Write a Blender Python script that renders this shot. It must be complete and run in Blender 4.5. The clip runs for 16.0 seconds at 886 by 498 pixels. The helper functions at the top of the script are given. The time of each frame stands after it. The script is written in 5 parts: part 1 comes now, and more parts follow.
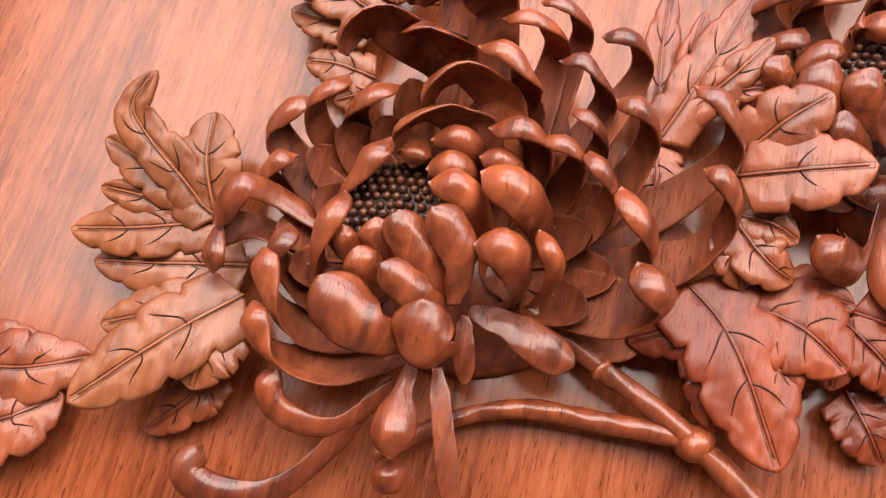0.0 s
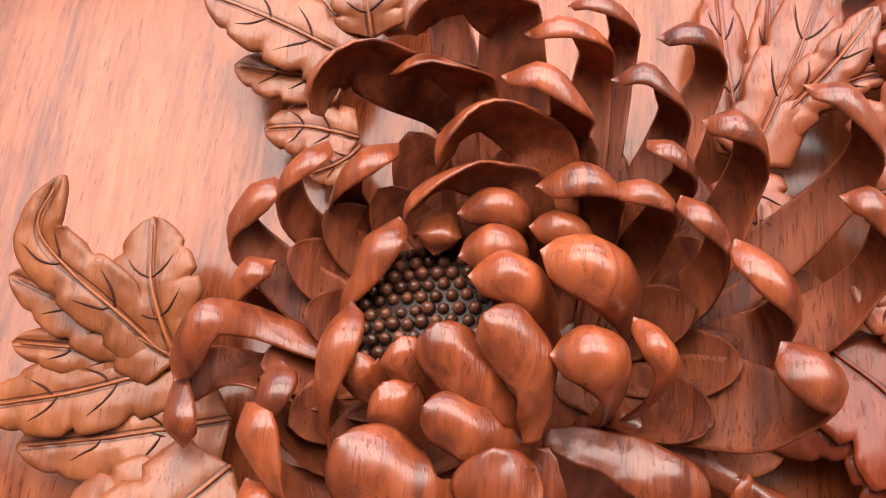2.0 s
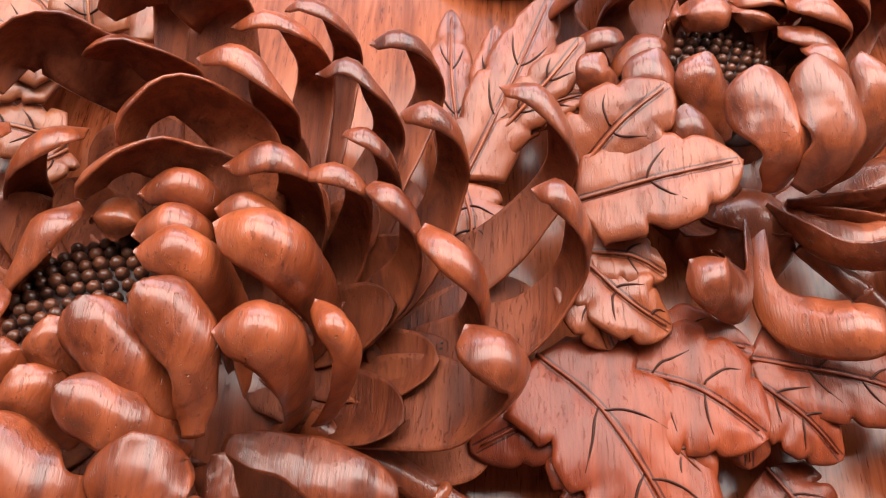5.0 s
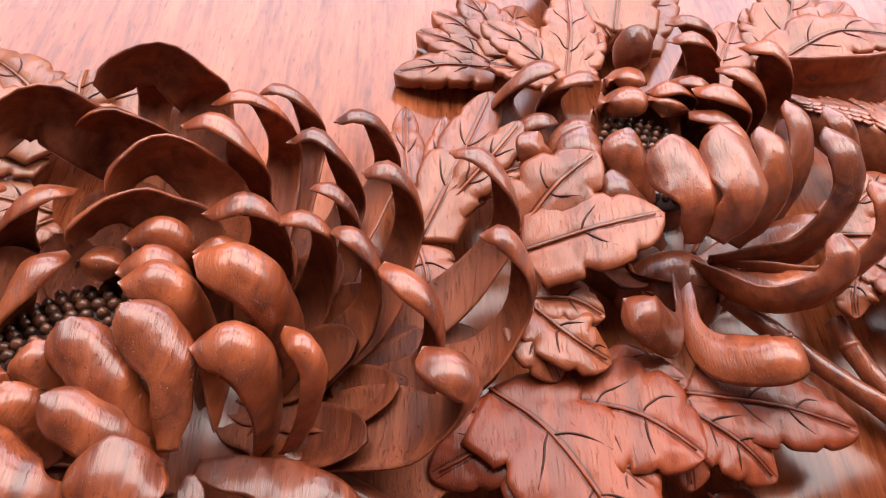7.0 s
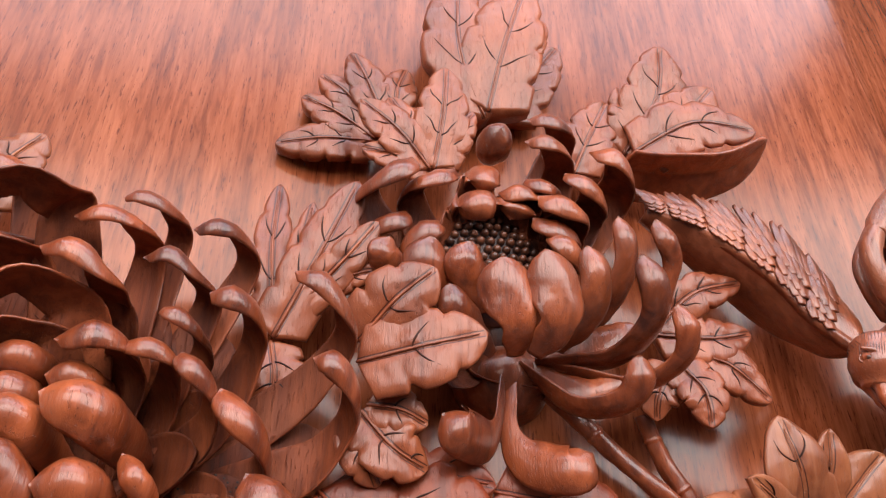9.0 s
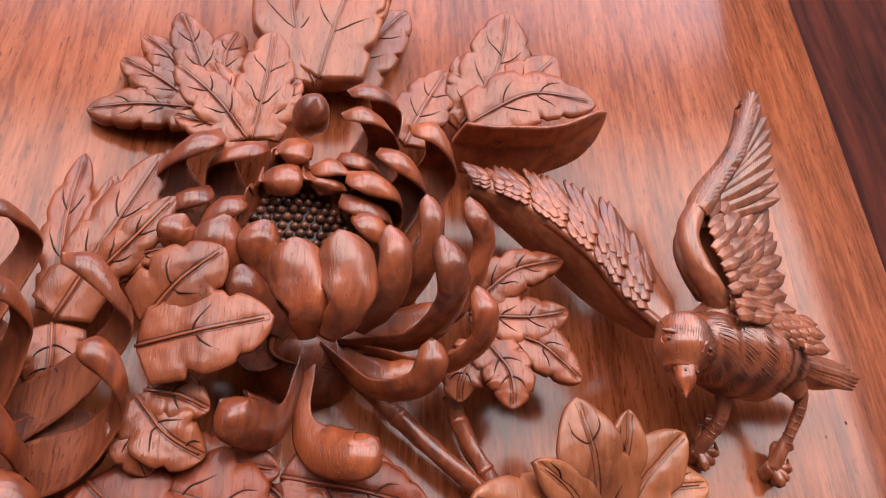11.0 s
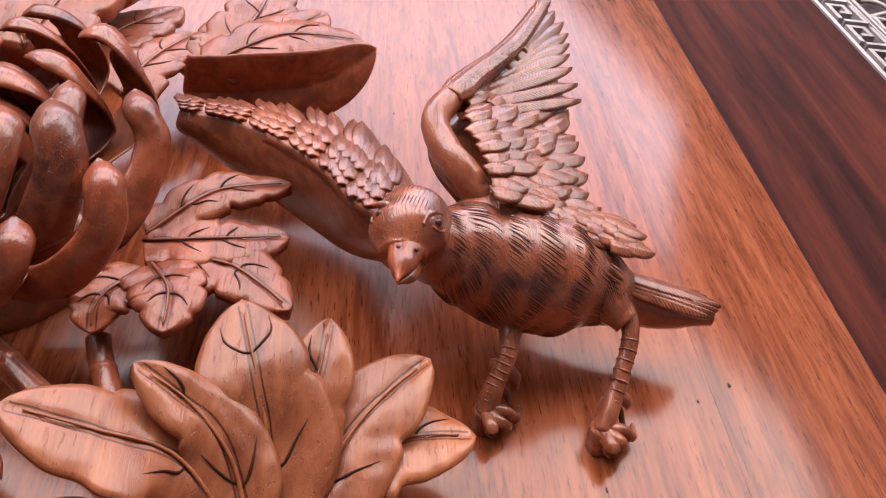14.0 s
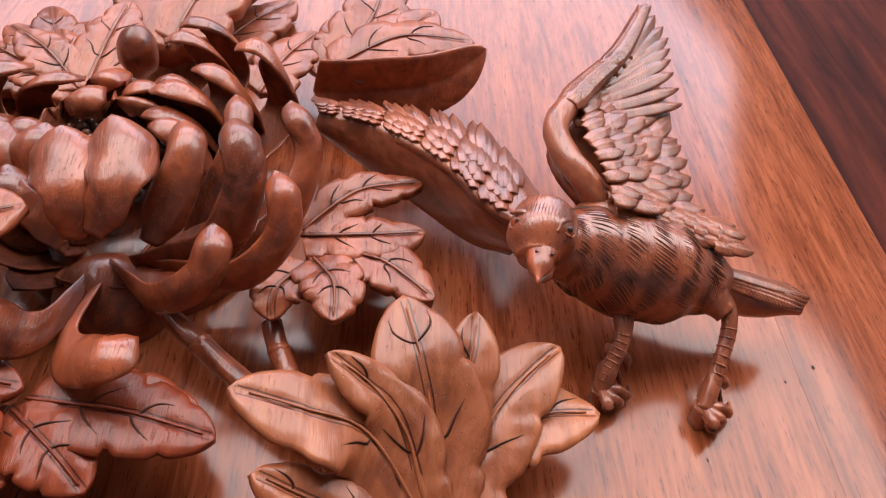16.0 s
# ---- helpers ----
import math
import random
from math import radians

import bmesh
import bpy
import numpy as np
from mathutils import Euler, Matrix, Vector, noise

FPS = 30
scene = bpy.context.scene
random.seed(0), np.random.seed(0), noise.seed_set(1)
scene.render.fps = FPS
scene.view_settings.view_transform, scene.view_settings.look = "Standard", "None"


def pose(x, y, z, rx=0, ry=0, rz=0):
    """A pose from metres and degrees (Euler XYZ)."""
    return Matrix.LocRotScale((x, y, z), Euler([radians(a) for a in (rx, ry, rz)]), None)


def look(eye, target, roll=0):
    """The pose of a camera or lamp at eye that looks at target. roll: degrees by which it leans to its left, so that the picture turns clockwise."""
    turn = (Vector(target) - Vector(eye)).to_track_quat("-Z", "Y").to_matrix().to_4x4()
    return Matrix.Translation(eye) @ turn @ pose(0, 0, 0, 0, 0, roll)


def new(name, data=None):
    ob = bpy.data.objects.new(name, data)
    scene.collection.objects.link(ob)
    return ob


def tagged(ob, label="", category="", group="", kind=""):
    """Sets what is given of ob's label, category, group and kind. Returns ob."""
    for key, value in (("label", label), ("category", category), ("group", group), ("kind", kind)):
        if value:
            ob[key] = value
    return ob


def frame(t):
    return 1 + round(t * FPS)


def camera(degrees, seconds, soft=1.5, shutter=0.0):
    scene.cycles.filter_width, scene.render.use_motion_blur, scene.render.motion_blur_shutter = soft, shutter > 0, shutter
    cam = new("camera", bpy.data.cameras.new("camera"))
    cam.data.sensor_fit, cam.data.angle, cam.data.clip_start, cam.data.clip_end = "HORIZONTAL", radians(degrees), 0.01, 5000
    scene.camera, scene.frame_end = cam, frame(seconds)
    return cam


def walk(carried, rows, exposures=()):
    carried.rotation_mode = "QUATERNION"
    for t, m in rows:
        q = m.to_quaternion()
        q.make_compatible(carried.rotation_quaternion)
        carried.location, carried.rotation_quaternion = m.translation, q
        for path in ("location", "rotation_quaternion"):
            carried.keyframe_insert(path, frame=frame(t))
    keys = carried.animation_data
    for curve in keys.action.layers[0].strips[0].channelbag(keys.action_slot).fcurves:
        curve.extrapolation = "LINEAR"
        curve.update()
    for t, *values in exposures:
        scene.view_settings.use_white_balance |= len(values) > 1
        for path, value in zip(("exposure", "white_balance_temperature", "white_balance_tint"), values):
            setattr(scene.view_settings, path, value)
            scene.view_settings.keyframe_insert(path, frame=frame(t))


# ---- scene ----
cam = camera(58.0, 16.0, 1.25)
PATH = [
    (0, (0.046, -0.006, 0.389), (-0.14, 0.569, -1.517), -10.9),
    (0.5, (0.04, 0.025, 0.377), (-0.114, 0.541, -1.549), -9.9),
    (1, (0.009, 0.049, 0.342), (-0.139, 0.521, -1.596), -14.6),
    (1.5, (0.01, 0.052, 0.314), (-0.114, 0.547, -1.62), -15.7),
    (2, (0.01, 0.05, 0.302), (-0.097, 0.692, -1.589), -12.1),
    (2.5, (0.018, 0.053, 0.305), (-0.065, 0.788, -1.554), -9.2),
    (3, (0.034, 0.053, 0.3), (0.052, 0.884, -1.519), -1.6),
    (3.5, (0.047, 0.049, 0.296), (0.155, 0.913, -1.505), 3.9),
    (4, (0.056, 0.042, 0.287), (0.236, 0.926, -1.499), 8.3),
    (4.5, (0.061, 0.029, 0.276), (0.293, 0.94, -1.489), 11.0),
    (4.7, (0.063, 0.02, 0.272), (0.299, 0.939, -1.488), 11.1),
    (6.8, (0.055, -0.034, 0.266), (0.437, 1.198, -1.263), 11.5),
    (7, (0.058, -0.038, 0.271), (0.421, 1.215, -1.246), 11.3),
    (7.5, (0.06, -0.031, 0.281), (0.443, 1.23, -1.222), 13.8),
    (8, (0.086, -0.02, 0.312), (0.537, 1.207, -1.202), 17.4),
    (8.5, (0.091, -0.013, 0.339), (0.56, 1.153, -1.218), 18.9),
    (8.7, (0.093, -0.008, 0.344), (0.562, 1.117, -1.241), 19.4),
    (10.8, (0.154, 0.022, 0.381), (0.699, 1.016, -1.267), 24.2),
    (11, (0.168, 0.007, 0.365), (0.748, 0.971, -1.288), 26.6),
    (11.5, (0.226, -0.016, 0.319), (0.887, 0.928, -1.315), 31.7),
    (12, (0.267, -0.043, 0.269), (0.956, 1.041, -1.264), 28.7),
    (12.5, (0.289, -0.062, 0.259), (0.932, 1.258, -1.099), 20.7),
    (13, (0.312, -0.073, 0.248), (0.883, 1.317, -1.071), 16.4),
    (13.5, (0.333, -0.074, 0.238), (0.84, 1.347, -1.074), 13.2),
    (14, (0.335, -0.066, 0.232), (0.787, 1.378, -1.076), 10.7),
    (14.5, (0.334, -0.066, 0.228), (0.742, 1.373, -1.1), 9.2),
    (15, (0.321, -0.062, 0.238), (0.702, 1.362, -1.114), 9.2),
    (15.5, (0.31, -0.064, 0.256), (0.686, 1.335, -1.123), 9.6),
    (16, (0.292, -0.074, 0.269), (0.654, 1.287, -1.15), 9.6),
]
walk(cam, [(t, look(eye, target, roll)) for t, eye, target, roll in PATH],
     [(0, -0.04, 6720, 14), (1, 0.08, 6720, 14), (3, 0.0, 6700, 14), (4.5, 0.04, 6600, 13), (7, 0.0, 6250, 11), (8.5, -0.40, 6150, 9), (11, -0.40, 6200, 13), (12, 0.10, 6250, 14), (13, -0.22, 6250, 16), (16, -0.34, 6250, 16)])

# ---- world and light: an added, unseen room with area lamps north and overhead ----
world = bpy.data.worlds.new("sky")
scene.world = world
world.use_nodes = True
sky = world.node_tree.nodes.new("ShaderNodeTexSky")
sky.sky_type, sky.sun_disc = "NISHITA", False
sky.sun_elevation, sky.sun_rotation = radians(40), radians(0)
world.node_tree.nodes["Background"].inputs["Strength"].default_value = 0.08
world.node_tree.links.new(sky.outputs[0], world.node_tree.nodes["Background"].inputs["Color"])


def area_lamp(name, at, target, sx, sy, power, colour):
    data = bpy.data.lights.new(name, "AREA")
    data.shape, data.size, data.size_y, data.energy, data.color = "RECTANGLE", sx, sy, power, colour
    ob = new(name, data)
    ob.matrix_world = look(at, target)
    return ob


# the north window is unseen; this lamp gives the board its sheen
area_lamp("window_light", (0.75, 2.98, 1.80), (0.75, 0.0, 1.80), 4.5, 1.5, 116.0, (0.93, 0.89, 1.0))
# added lamp overhead; no such opening is known
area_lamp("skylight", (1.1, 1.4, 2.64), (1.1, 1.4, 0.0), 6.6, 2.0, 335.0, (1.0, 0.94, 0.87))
scene.view_settings.exposure = 0.0


# ---- materials ----
def nodes_of(name):
    m = bpy.data.materials.new(name)
    m.use_nodes = True
    return m, m.node_tree.nodes, m.node_tree.links, m.node_tree.nodes["Principled BSDF"]


def math_node(n, l, op, a, b=None, c=None):
    m = n.new("ShaderNodeMath")
    m.operation = op
    for i, v in enumerate((a, b, c)):
        if v is None:
            continue
        if isinstance(v, (int, float)):
            m.inputs[i].default_value = v
        else:
            l.new(v, m.inputs[i])
    return m.outputs[0]


def ramp(n, l, fac, stops):
    r = n.new("ShaderNodeValToRGB")
    el = r.color_ramp.elements
    while len(el) < len(stops):
        el.new(0.5)
    for e, (p, c) in zip(el, stops):
        e.position, e.color = p, (*c, 1)
    l.new(fac, r.inputs[0])
    return r.outputs[0]


def mix(n, l, kind, fac, a, b):
    m = n.new("ShaderNodeMix")
    m.data_type, m.blend_type = "RGBA", kind
    for sock, v in ((m.inputs[0], fac), (m.inputs[6], a), (m.inputs[7], b)):
        if isinstance(v, (int, float)):
            sock.default_value = v
        elif isinstance(v, tuple):
            sock.default_value = (*v, 1)
        else:
            l.new(v, sock)
    return m.outputs[2]


def noise_tex(n, l, vec, scale, detail=4, rough=0.55, dist=0.0):
    t = n.new("ShaderNodeTexNoise")
    t.inputs["Scale"].default_value, t.inputs["Detail"].default_value = scale, detail
    t.inputs["Roughness"].default_value, t.inputs["Distortion"].default_value = rough, dist
    l.new(vec, t.inputs["Vector"])
    return t.outputs["Fac"]


def wood(name, dark, mid, light, rough=0.35, coat=0.25, grain=1.0, bump=0.25, veins=False, figure=0.0, hatch=0.0, pore=0.5, spec=0.5, turn=-6.8, vary=0.35, gloss=0.2):
    """Oiled rosewood: solid grain that runs along the panel, with pores, streaks and uneven tone."""
    m, n, l, b = nodes_of(name)
    tc = n.new("ShaderNodeTexCoord")
    info = n.new("ShaderNodeObjectInfo")
    mp = n.new("ShaderNodeMapping")
    mp.vector_type = "TEXTURE"
    mp.inputs["Rotation"].default_value = (0.05, 0.08, radians(turn))
    mp.inputs["Scale"].default_value = (1, 14, 1)
    off = n.new("ShaderNodeVectorMath")
    off.operation = "MULTIPLY_ADD"
    l.new(tc.outputs["Object"], off.inputs[0])
    off.inputs[1].default_value = (1, 1, 1)
    shift = n.new("ShaderNodeCombineXYZ")
    l.new(math_node(n, l, "MULTIPLY", info.outputs["Random"], 0.6), shift.inputs[0])
    l.new(math_node(n, l, "MULTIPLY", info.outputs["Random"], 3.0), shift.inputs[1])
    l.new(shift.outputs[0], off.inputs[2])
    l.new(off.outputs[0], mp.inputs["Vector"])
    v = mp.outputs[0]
    broad = noise_tex(n, l, v, 16 * grain, 3, 0.5, figure)
    streak = noise_tex(n, l, v, 110 * grain, 5, 0.6, 0.6)
    fine = noise_tex(n, l, v, 1150, 3, 0.6)
    tone = noise_tex(n, l, off.outputs[0], 9, 4, 0.6)
    base = ramp(n, l, streak, [(0.36, dark), (0.49, mid), (0.64, light)])
    bands = ramp(n, l, broad, [(0.36, dark), (0.5, mid), (0.64, light)])
    c = mix(n, l, "MIX", 0.45, base, bands)
    c = mix(n, l, "MULTIPLY", vary, c, ramp(n, l, tone, [(0.3, (0.55, 0.48, 0.46)), (0.7, (1.25, 1.2, 1.15))]))
    hue = n.new("ShaderNodeHueSaturation")
    l.new(c, hue.inputs["Color"])
    l.new(math_node(n, l, "MULTIPLY_ADD", info.outputs["Random"], 0.3, 0.85), hue.inputs["Value"])
    c = hue.outputs[0]
    pores = n.new("ShaderNodeMapRange")
    pores.inputs[1].default_value, pores.inputs[2].default_value = 0.60, 0.66
    l.new(fine, pores.inputs[0])
    c = mix(n, l, "MULTIPLY", math_node(n, l, "MULTIPLY", pores.outputs[0], pore), c, (0.35, 0.25, 0.22))
    height = math_node(n, l, "MULTIPLY_ADD", fine, 0.6, math_node(n, l, "MULTIPLY", streak, 0.8))
    height = math_node(n, l, "SUBTRACT", height, math_node(n, l, "MULTIPLY", pores.outputs[0], 0.5))
    if veins:
        at = n.new("ShaderNodeAttribute")
        at.attribute_name = "lobe"
        sep = n.new("ShaderNodeSeparateXYZ")
        l.new(at.outputs["Vector"], sep.inputs[0])
        a, d, edge = sep.outputs
        # a fine cut along each side of the midrib, coloured darker and sunk
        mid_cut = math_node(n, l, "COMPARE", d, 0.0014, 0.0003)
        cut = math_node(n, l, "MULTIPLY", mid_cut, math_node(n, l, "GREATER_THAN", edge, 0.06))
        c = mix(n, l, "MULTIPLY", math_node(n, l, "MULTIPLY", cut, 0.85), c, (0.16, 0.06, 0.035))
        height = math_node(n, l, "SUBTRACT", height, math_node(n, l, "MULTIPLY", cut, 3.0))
    if hatch:
        # short knife strokes: x counts strokes, y counts bands of them, z says where they are cut
        at = n.new("ShaderNodeAttribute")
        at.attribute_name = "plume"
        sp = n.new("ShaderNodeSeparateXYZ")
        l.new(at.outputs["Vector"], sp.inputs[0])
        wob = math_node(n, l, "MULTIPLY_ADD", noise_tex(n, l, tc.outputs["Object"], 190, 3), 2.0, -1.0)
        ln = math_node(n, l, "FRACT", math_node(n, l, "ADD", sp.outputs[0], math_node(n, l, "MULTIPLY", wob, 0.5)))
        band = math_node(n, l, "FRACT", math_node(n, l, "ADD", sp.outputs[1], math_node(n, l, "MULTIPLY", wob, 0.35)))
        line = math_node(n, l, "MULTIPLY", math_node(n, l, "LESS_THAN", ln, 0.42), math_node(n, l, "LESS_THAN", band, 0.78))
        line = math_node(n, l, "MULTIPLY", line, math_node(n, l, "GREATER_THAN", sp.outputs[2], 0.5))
        # the darkness of the strokes is put into the colour, besides the bump
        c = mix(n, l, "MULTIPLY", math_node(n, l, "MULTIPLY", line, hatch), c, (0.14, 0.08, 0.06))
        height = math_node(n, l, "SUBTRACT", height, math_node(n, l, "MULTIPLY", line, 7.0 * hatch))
    bp = n.new("ShaderNodeBump")
    bp.inputs["Strength"].default_value, bp.inputs["Distance"].default_value = bump, 0.0006
    l.new(height, bp.inputs["Height"])
    l.new(bp.outputs[0], b.inputs["Normal"])
    l.new(c, b.inputs["Base Color"])
    l.new(math_node(n, l, "MULTIPLY_ADD", streak, 0.1, rough - 0.05), b.inputs["Roughness"])
    b.inputs["Coat Weight"].default_value, b.inputs["Coat Roughness"].default_value = coat, gloss
    b.inputs["Specular IOR Level"].default_value = spec
    return m


WOOD_BOARD = wood("board_wood", (0.135, 0.028, 0.009), (0.27, 0.066, 0.023), (0.39, 0.112, 0.045), 0.17, 0.0, 3.0, 0.06, pore=0.9, spec=0.43, vary=0.3, gloss=0.13)
WOOD_PETAL = wood("petal_wood", (0.085, 0.015, 0.005), (0.255, 0.053, 0.016), (0.44, 0.108, 0.036), 0.33, 0.56, 1.3, 0.8, pore=0.35, gloss=0.18, vary=0.65)
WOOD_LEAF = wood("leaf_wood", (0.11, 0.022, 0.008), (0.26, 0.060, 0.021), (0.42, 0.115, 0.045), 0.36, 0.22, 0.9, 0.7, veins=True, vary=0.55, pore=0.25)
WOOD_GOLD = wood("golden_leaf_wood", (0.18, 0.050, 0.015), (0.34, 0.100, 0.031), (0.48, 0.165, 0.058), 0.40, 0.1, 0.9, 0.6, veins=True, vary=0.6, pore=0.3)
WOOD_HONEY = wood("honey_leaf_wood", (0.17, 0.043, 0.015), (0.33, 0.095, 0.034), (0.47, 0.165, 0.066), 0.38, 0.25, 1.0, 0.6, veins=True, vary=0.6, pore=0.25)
# duller and darker than petal_wood, for inner faces and low petals
WOOD_DULL = wood("dull_dark_wood", (0.07, 0.013, 0.005), (0.19, 0.042, 0.014), (0.33, 0.085, 0.030), 0.55, 0.0, 1.4, 1.0, pore=0.4, spec=0.25, vary=0.6)
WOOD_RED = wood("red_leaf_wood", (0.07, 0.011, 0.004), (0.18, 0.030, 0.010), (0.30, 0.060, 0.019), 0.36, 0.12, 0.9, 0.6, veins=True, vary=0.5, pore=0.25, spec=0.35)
WOOD_VEIN = wood("dark_vein_wood", (0.022, 0.006, 0.003), (0.045, 0.012, 0.006), (0.08, 0.022, 0.010), 0.5, 0.0, 1.0, 0.2, spec=0.2)
WOOD_STROKE = wood("dark_stroke_wood", (0.035, 0.010, 0.005), (0.07, 0.020, 0.009), (0.11, 0.034, 0.016), 0.45, 0.1, 1.0, 0.2)
SEED_TIP = wood("worn_seed_wood", (0.05, 0.016, 0.008), (0.13, 0.04, 0.018), (0.24, 0.08, 0.04), 0.35, 0.3, 1.0, 0.3)
WOOD_SEED = wood("seed_wood", (0.02, 0.009, 0.006), (0.05, 0.018, 0.01), (0.14, 0.05, 0.025), 0.4, 0.2, 1.0, 0.3)
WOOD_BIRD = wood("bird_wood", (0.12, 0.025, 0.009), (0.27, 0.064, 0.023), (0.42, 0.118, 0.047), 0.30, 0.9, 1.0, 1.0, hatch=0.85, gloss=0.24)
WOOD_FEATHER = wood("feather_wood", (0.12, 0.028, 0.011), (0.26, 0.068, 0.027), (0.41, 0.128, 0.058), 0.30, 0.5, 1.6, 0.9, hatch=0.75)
WOOD_FRAME = wood("frame_wood", (0.020, 0.004, 0.003), (0.055, 0.011, 0.007), (0.105, 0.023, 0.012), 0.6, 0.0, 0.7, 0.12, figure=2.5, spec=0.05)
# glare on the polished openwork is put into this pale colour
PALE_GLARE_WOOD = wood("pale_glare_wood", (0.32, 0.28, 0.27), (0.45, 0.40, 0.39), (0.56, 0.51, 0.50), 0.4, 0.2, 1.0, 0.2)
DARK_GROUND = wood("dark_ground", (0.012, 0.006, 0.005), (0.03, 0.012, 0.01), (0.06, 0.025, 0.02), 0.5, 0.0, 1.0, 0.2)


def plain(name, colour, rough=0.8, metal=0.0):
    m, n, l, b = nodes_of(name)
    tc = n.new("ShaderNodeTexCoord")
    f = noise_tex(n, l, tc.outputs["Object"], 6, 5)
    l.new(ramp(n, l, f, [(0.3, tuple(v * 0.85 for v in colour)), (0.7, colour)]), b.inputs["Base Color"])
    b.inputs["Roughness"].default_value, b.inputs["Metallic"].default_value = rough, metal
    return m


PAINT_WALL = plain("wall_paint", (0.19, 0.175, 0.17))
PAINT_CEIL = plain("ceiling_paint", (0.34, 0.32, 0.31))
PAINT_FLOOR = plain("floor_tile", (0.30, 0.28, 0.27), 0.5)


# ---- mesh helpers ----
def mesh_from(name, verts, faces, material, smooth=True):
    me = bpy.data.meshes.new(name)
    me.from_pydata([tuple(v) for v in verts], [], faces)
    me.update()
    if smooth:
        me.polygons.foreach_set("use_smooth", [True] * len(me.polygons))
    me.materials.append(material)
    return me


def thing(name, label, category, group="", kind=""):
    ob = new(name)
    ob.empty_display_size = 0.01
    return tagged(ob, label, category, group, kind)


def part_mesh(name, me, parent, label=""):
    ob = new(name, me)
    ob.parent = parent
    if label:
        tagged(ob, label)
    return ob


def box(verts, faces, x0, x1, y0, y1, z0, z1, f=lambda x, y, z: (x, y, z)):
    k = len(verts)
    verts += [f(x, y, z) for x in (x0, x1) for y in (y0, y1) for z in (z0, z1)]
    faces += [tuple(k + i for i in q) for q in ((0, 1, 3, 2), (4, 6, 7, 5), (0, 4, 5, 1), (2, 3, 7, 6), (0, 2, 6, 4), (1, 5, 7, 3))]


def box_object(name, dims, material, f=lambda x, y, z: (x, y, z), bevel=0.0):
    v, q = [], []
    box(v, q, *dims, f)
    ob = new(name, mesh_from(name, v, q, material, False))
    if bevel:
        md = ob.modifiers.new("edge", "BEVEL")
        md.width, md.segments = bevel, 2
    return ob


def shell(grid, normals, thick):
    """A closed sheet from a grid of points: its outer face, its inner face and the edge between them."""
    rows, cols = len(grid), len(grid[0])
    verts = [p for r in grid for p in r]
    verts += [p - nn * th for r, nr, tr in zip(grid, normals, thick) for p, nn, th in zip(r, nr, tr)]
    o = rows * cols
    faces = []
    for i in range(rows - 1):
        for j in range(cols - 1):
            a, b, c, d = i * cols + j, i * cols + j + 1, (i + 1) * cols + j + 1, (i + 1) * cols + j
            faces += [(a, b, c, d), (o + d, o + c, o + b, o + a)]
    rim = [j for j in range(cols)] + [i * cols + cols - 1 for i in range(1, rows)]
    rim += [(rows - 1) * cols + j for j in range(cols - 2, -1, -1)] + [i * cols for i in range(rows - 2, 0, -1)]
    for p, q in zip(rim, rim[1:] + rim[:1]):
        faces.append((q, p, o + p, o + q))
    return verts, faces


def spline(points, count):
    """Evenly stepped points on a smooth curve through the given ones."""
    p = [Vector(q) for q in points]
    p = [p[0] * 2 - p[1]] + p + [p[-1] * 2 - p[-2]]
    dense = []
    for a, b, c, d in zip(p, p[1:], p[2:], p[3:]):
        for k in range(16):
            t = k / 16
            dense.append(0.5 * (2 * b + (c - a) * t + (2 * a - 5 * b + 4 * c - d) * t * t + (3 * b - a - 3 * c + d) * t ** 3))
    dense.append(p[-2])
    run = [0.0]
    for a, b in zip(dense, dense[1:]):
        run.append(run[-1] + (b - a).length)
    out, j = [], 0
    for i in range(count):
        s = run[-1] * i / (count - 1)
        while j < len(run) - 2 and run[j + 1] < s:
            j += 1
        out.append(dense[j].lerp(dense[j + 1], (s - run[j]) / max(run[j + 1] - run[j], 1e-9)))
    return out


def smooth_step(x):
    x = max(0.0, min(1.0, x))
    return x * x * (3 - 2 * x)


def tube(points, radii, seg=14, count=40, wobble=0.0):
    pts = spline(points, count)
    verts, faces = [], []
    up = Vector((0, 0, 1))
    for i, p in enumerate(pts):
        t = (pts[min(i + 1, count - 1)] - pts[max(i - 1, 0)]).normalized()
        x = t.cross(up).normalized()
        y = x.cross(t)
        s = i / (count - 1) * (len(radii) - 1)
        k = min(int(s), len(radii) - 2)
        r = radii[k] + (radii[k + 1] - radii[k]) * (s - k)
        for j in range(seg):
            a = 2 * math.pi * j / seg
            rr = r * (1 + wobble * noise.noise(p * 90 + Vector((a, 0, 0))))
            verts.append(p + x * math.cos(a) * rr + y * math.sin(a) * rr)
    for i in range(count - 1):
        for j in range(seg):
            k = (j + 1) % seg
            faces.append((i * seg + j, i * seg + k, (i + 1) * seg + k, (i + 1) * seg + j))
    faces += [tuple(range(seg))[::-1], tuple((count - 1) * seg + j for j in range(seg))]
    return verts, faces


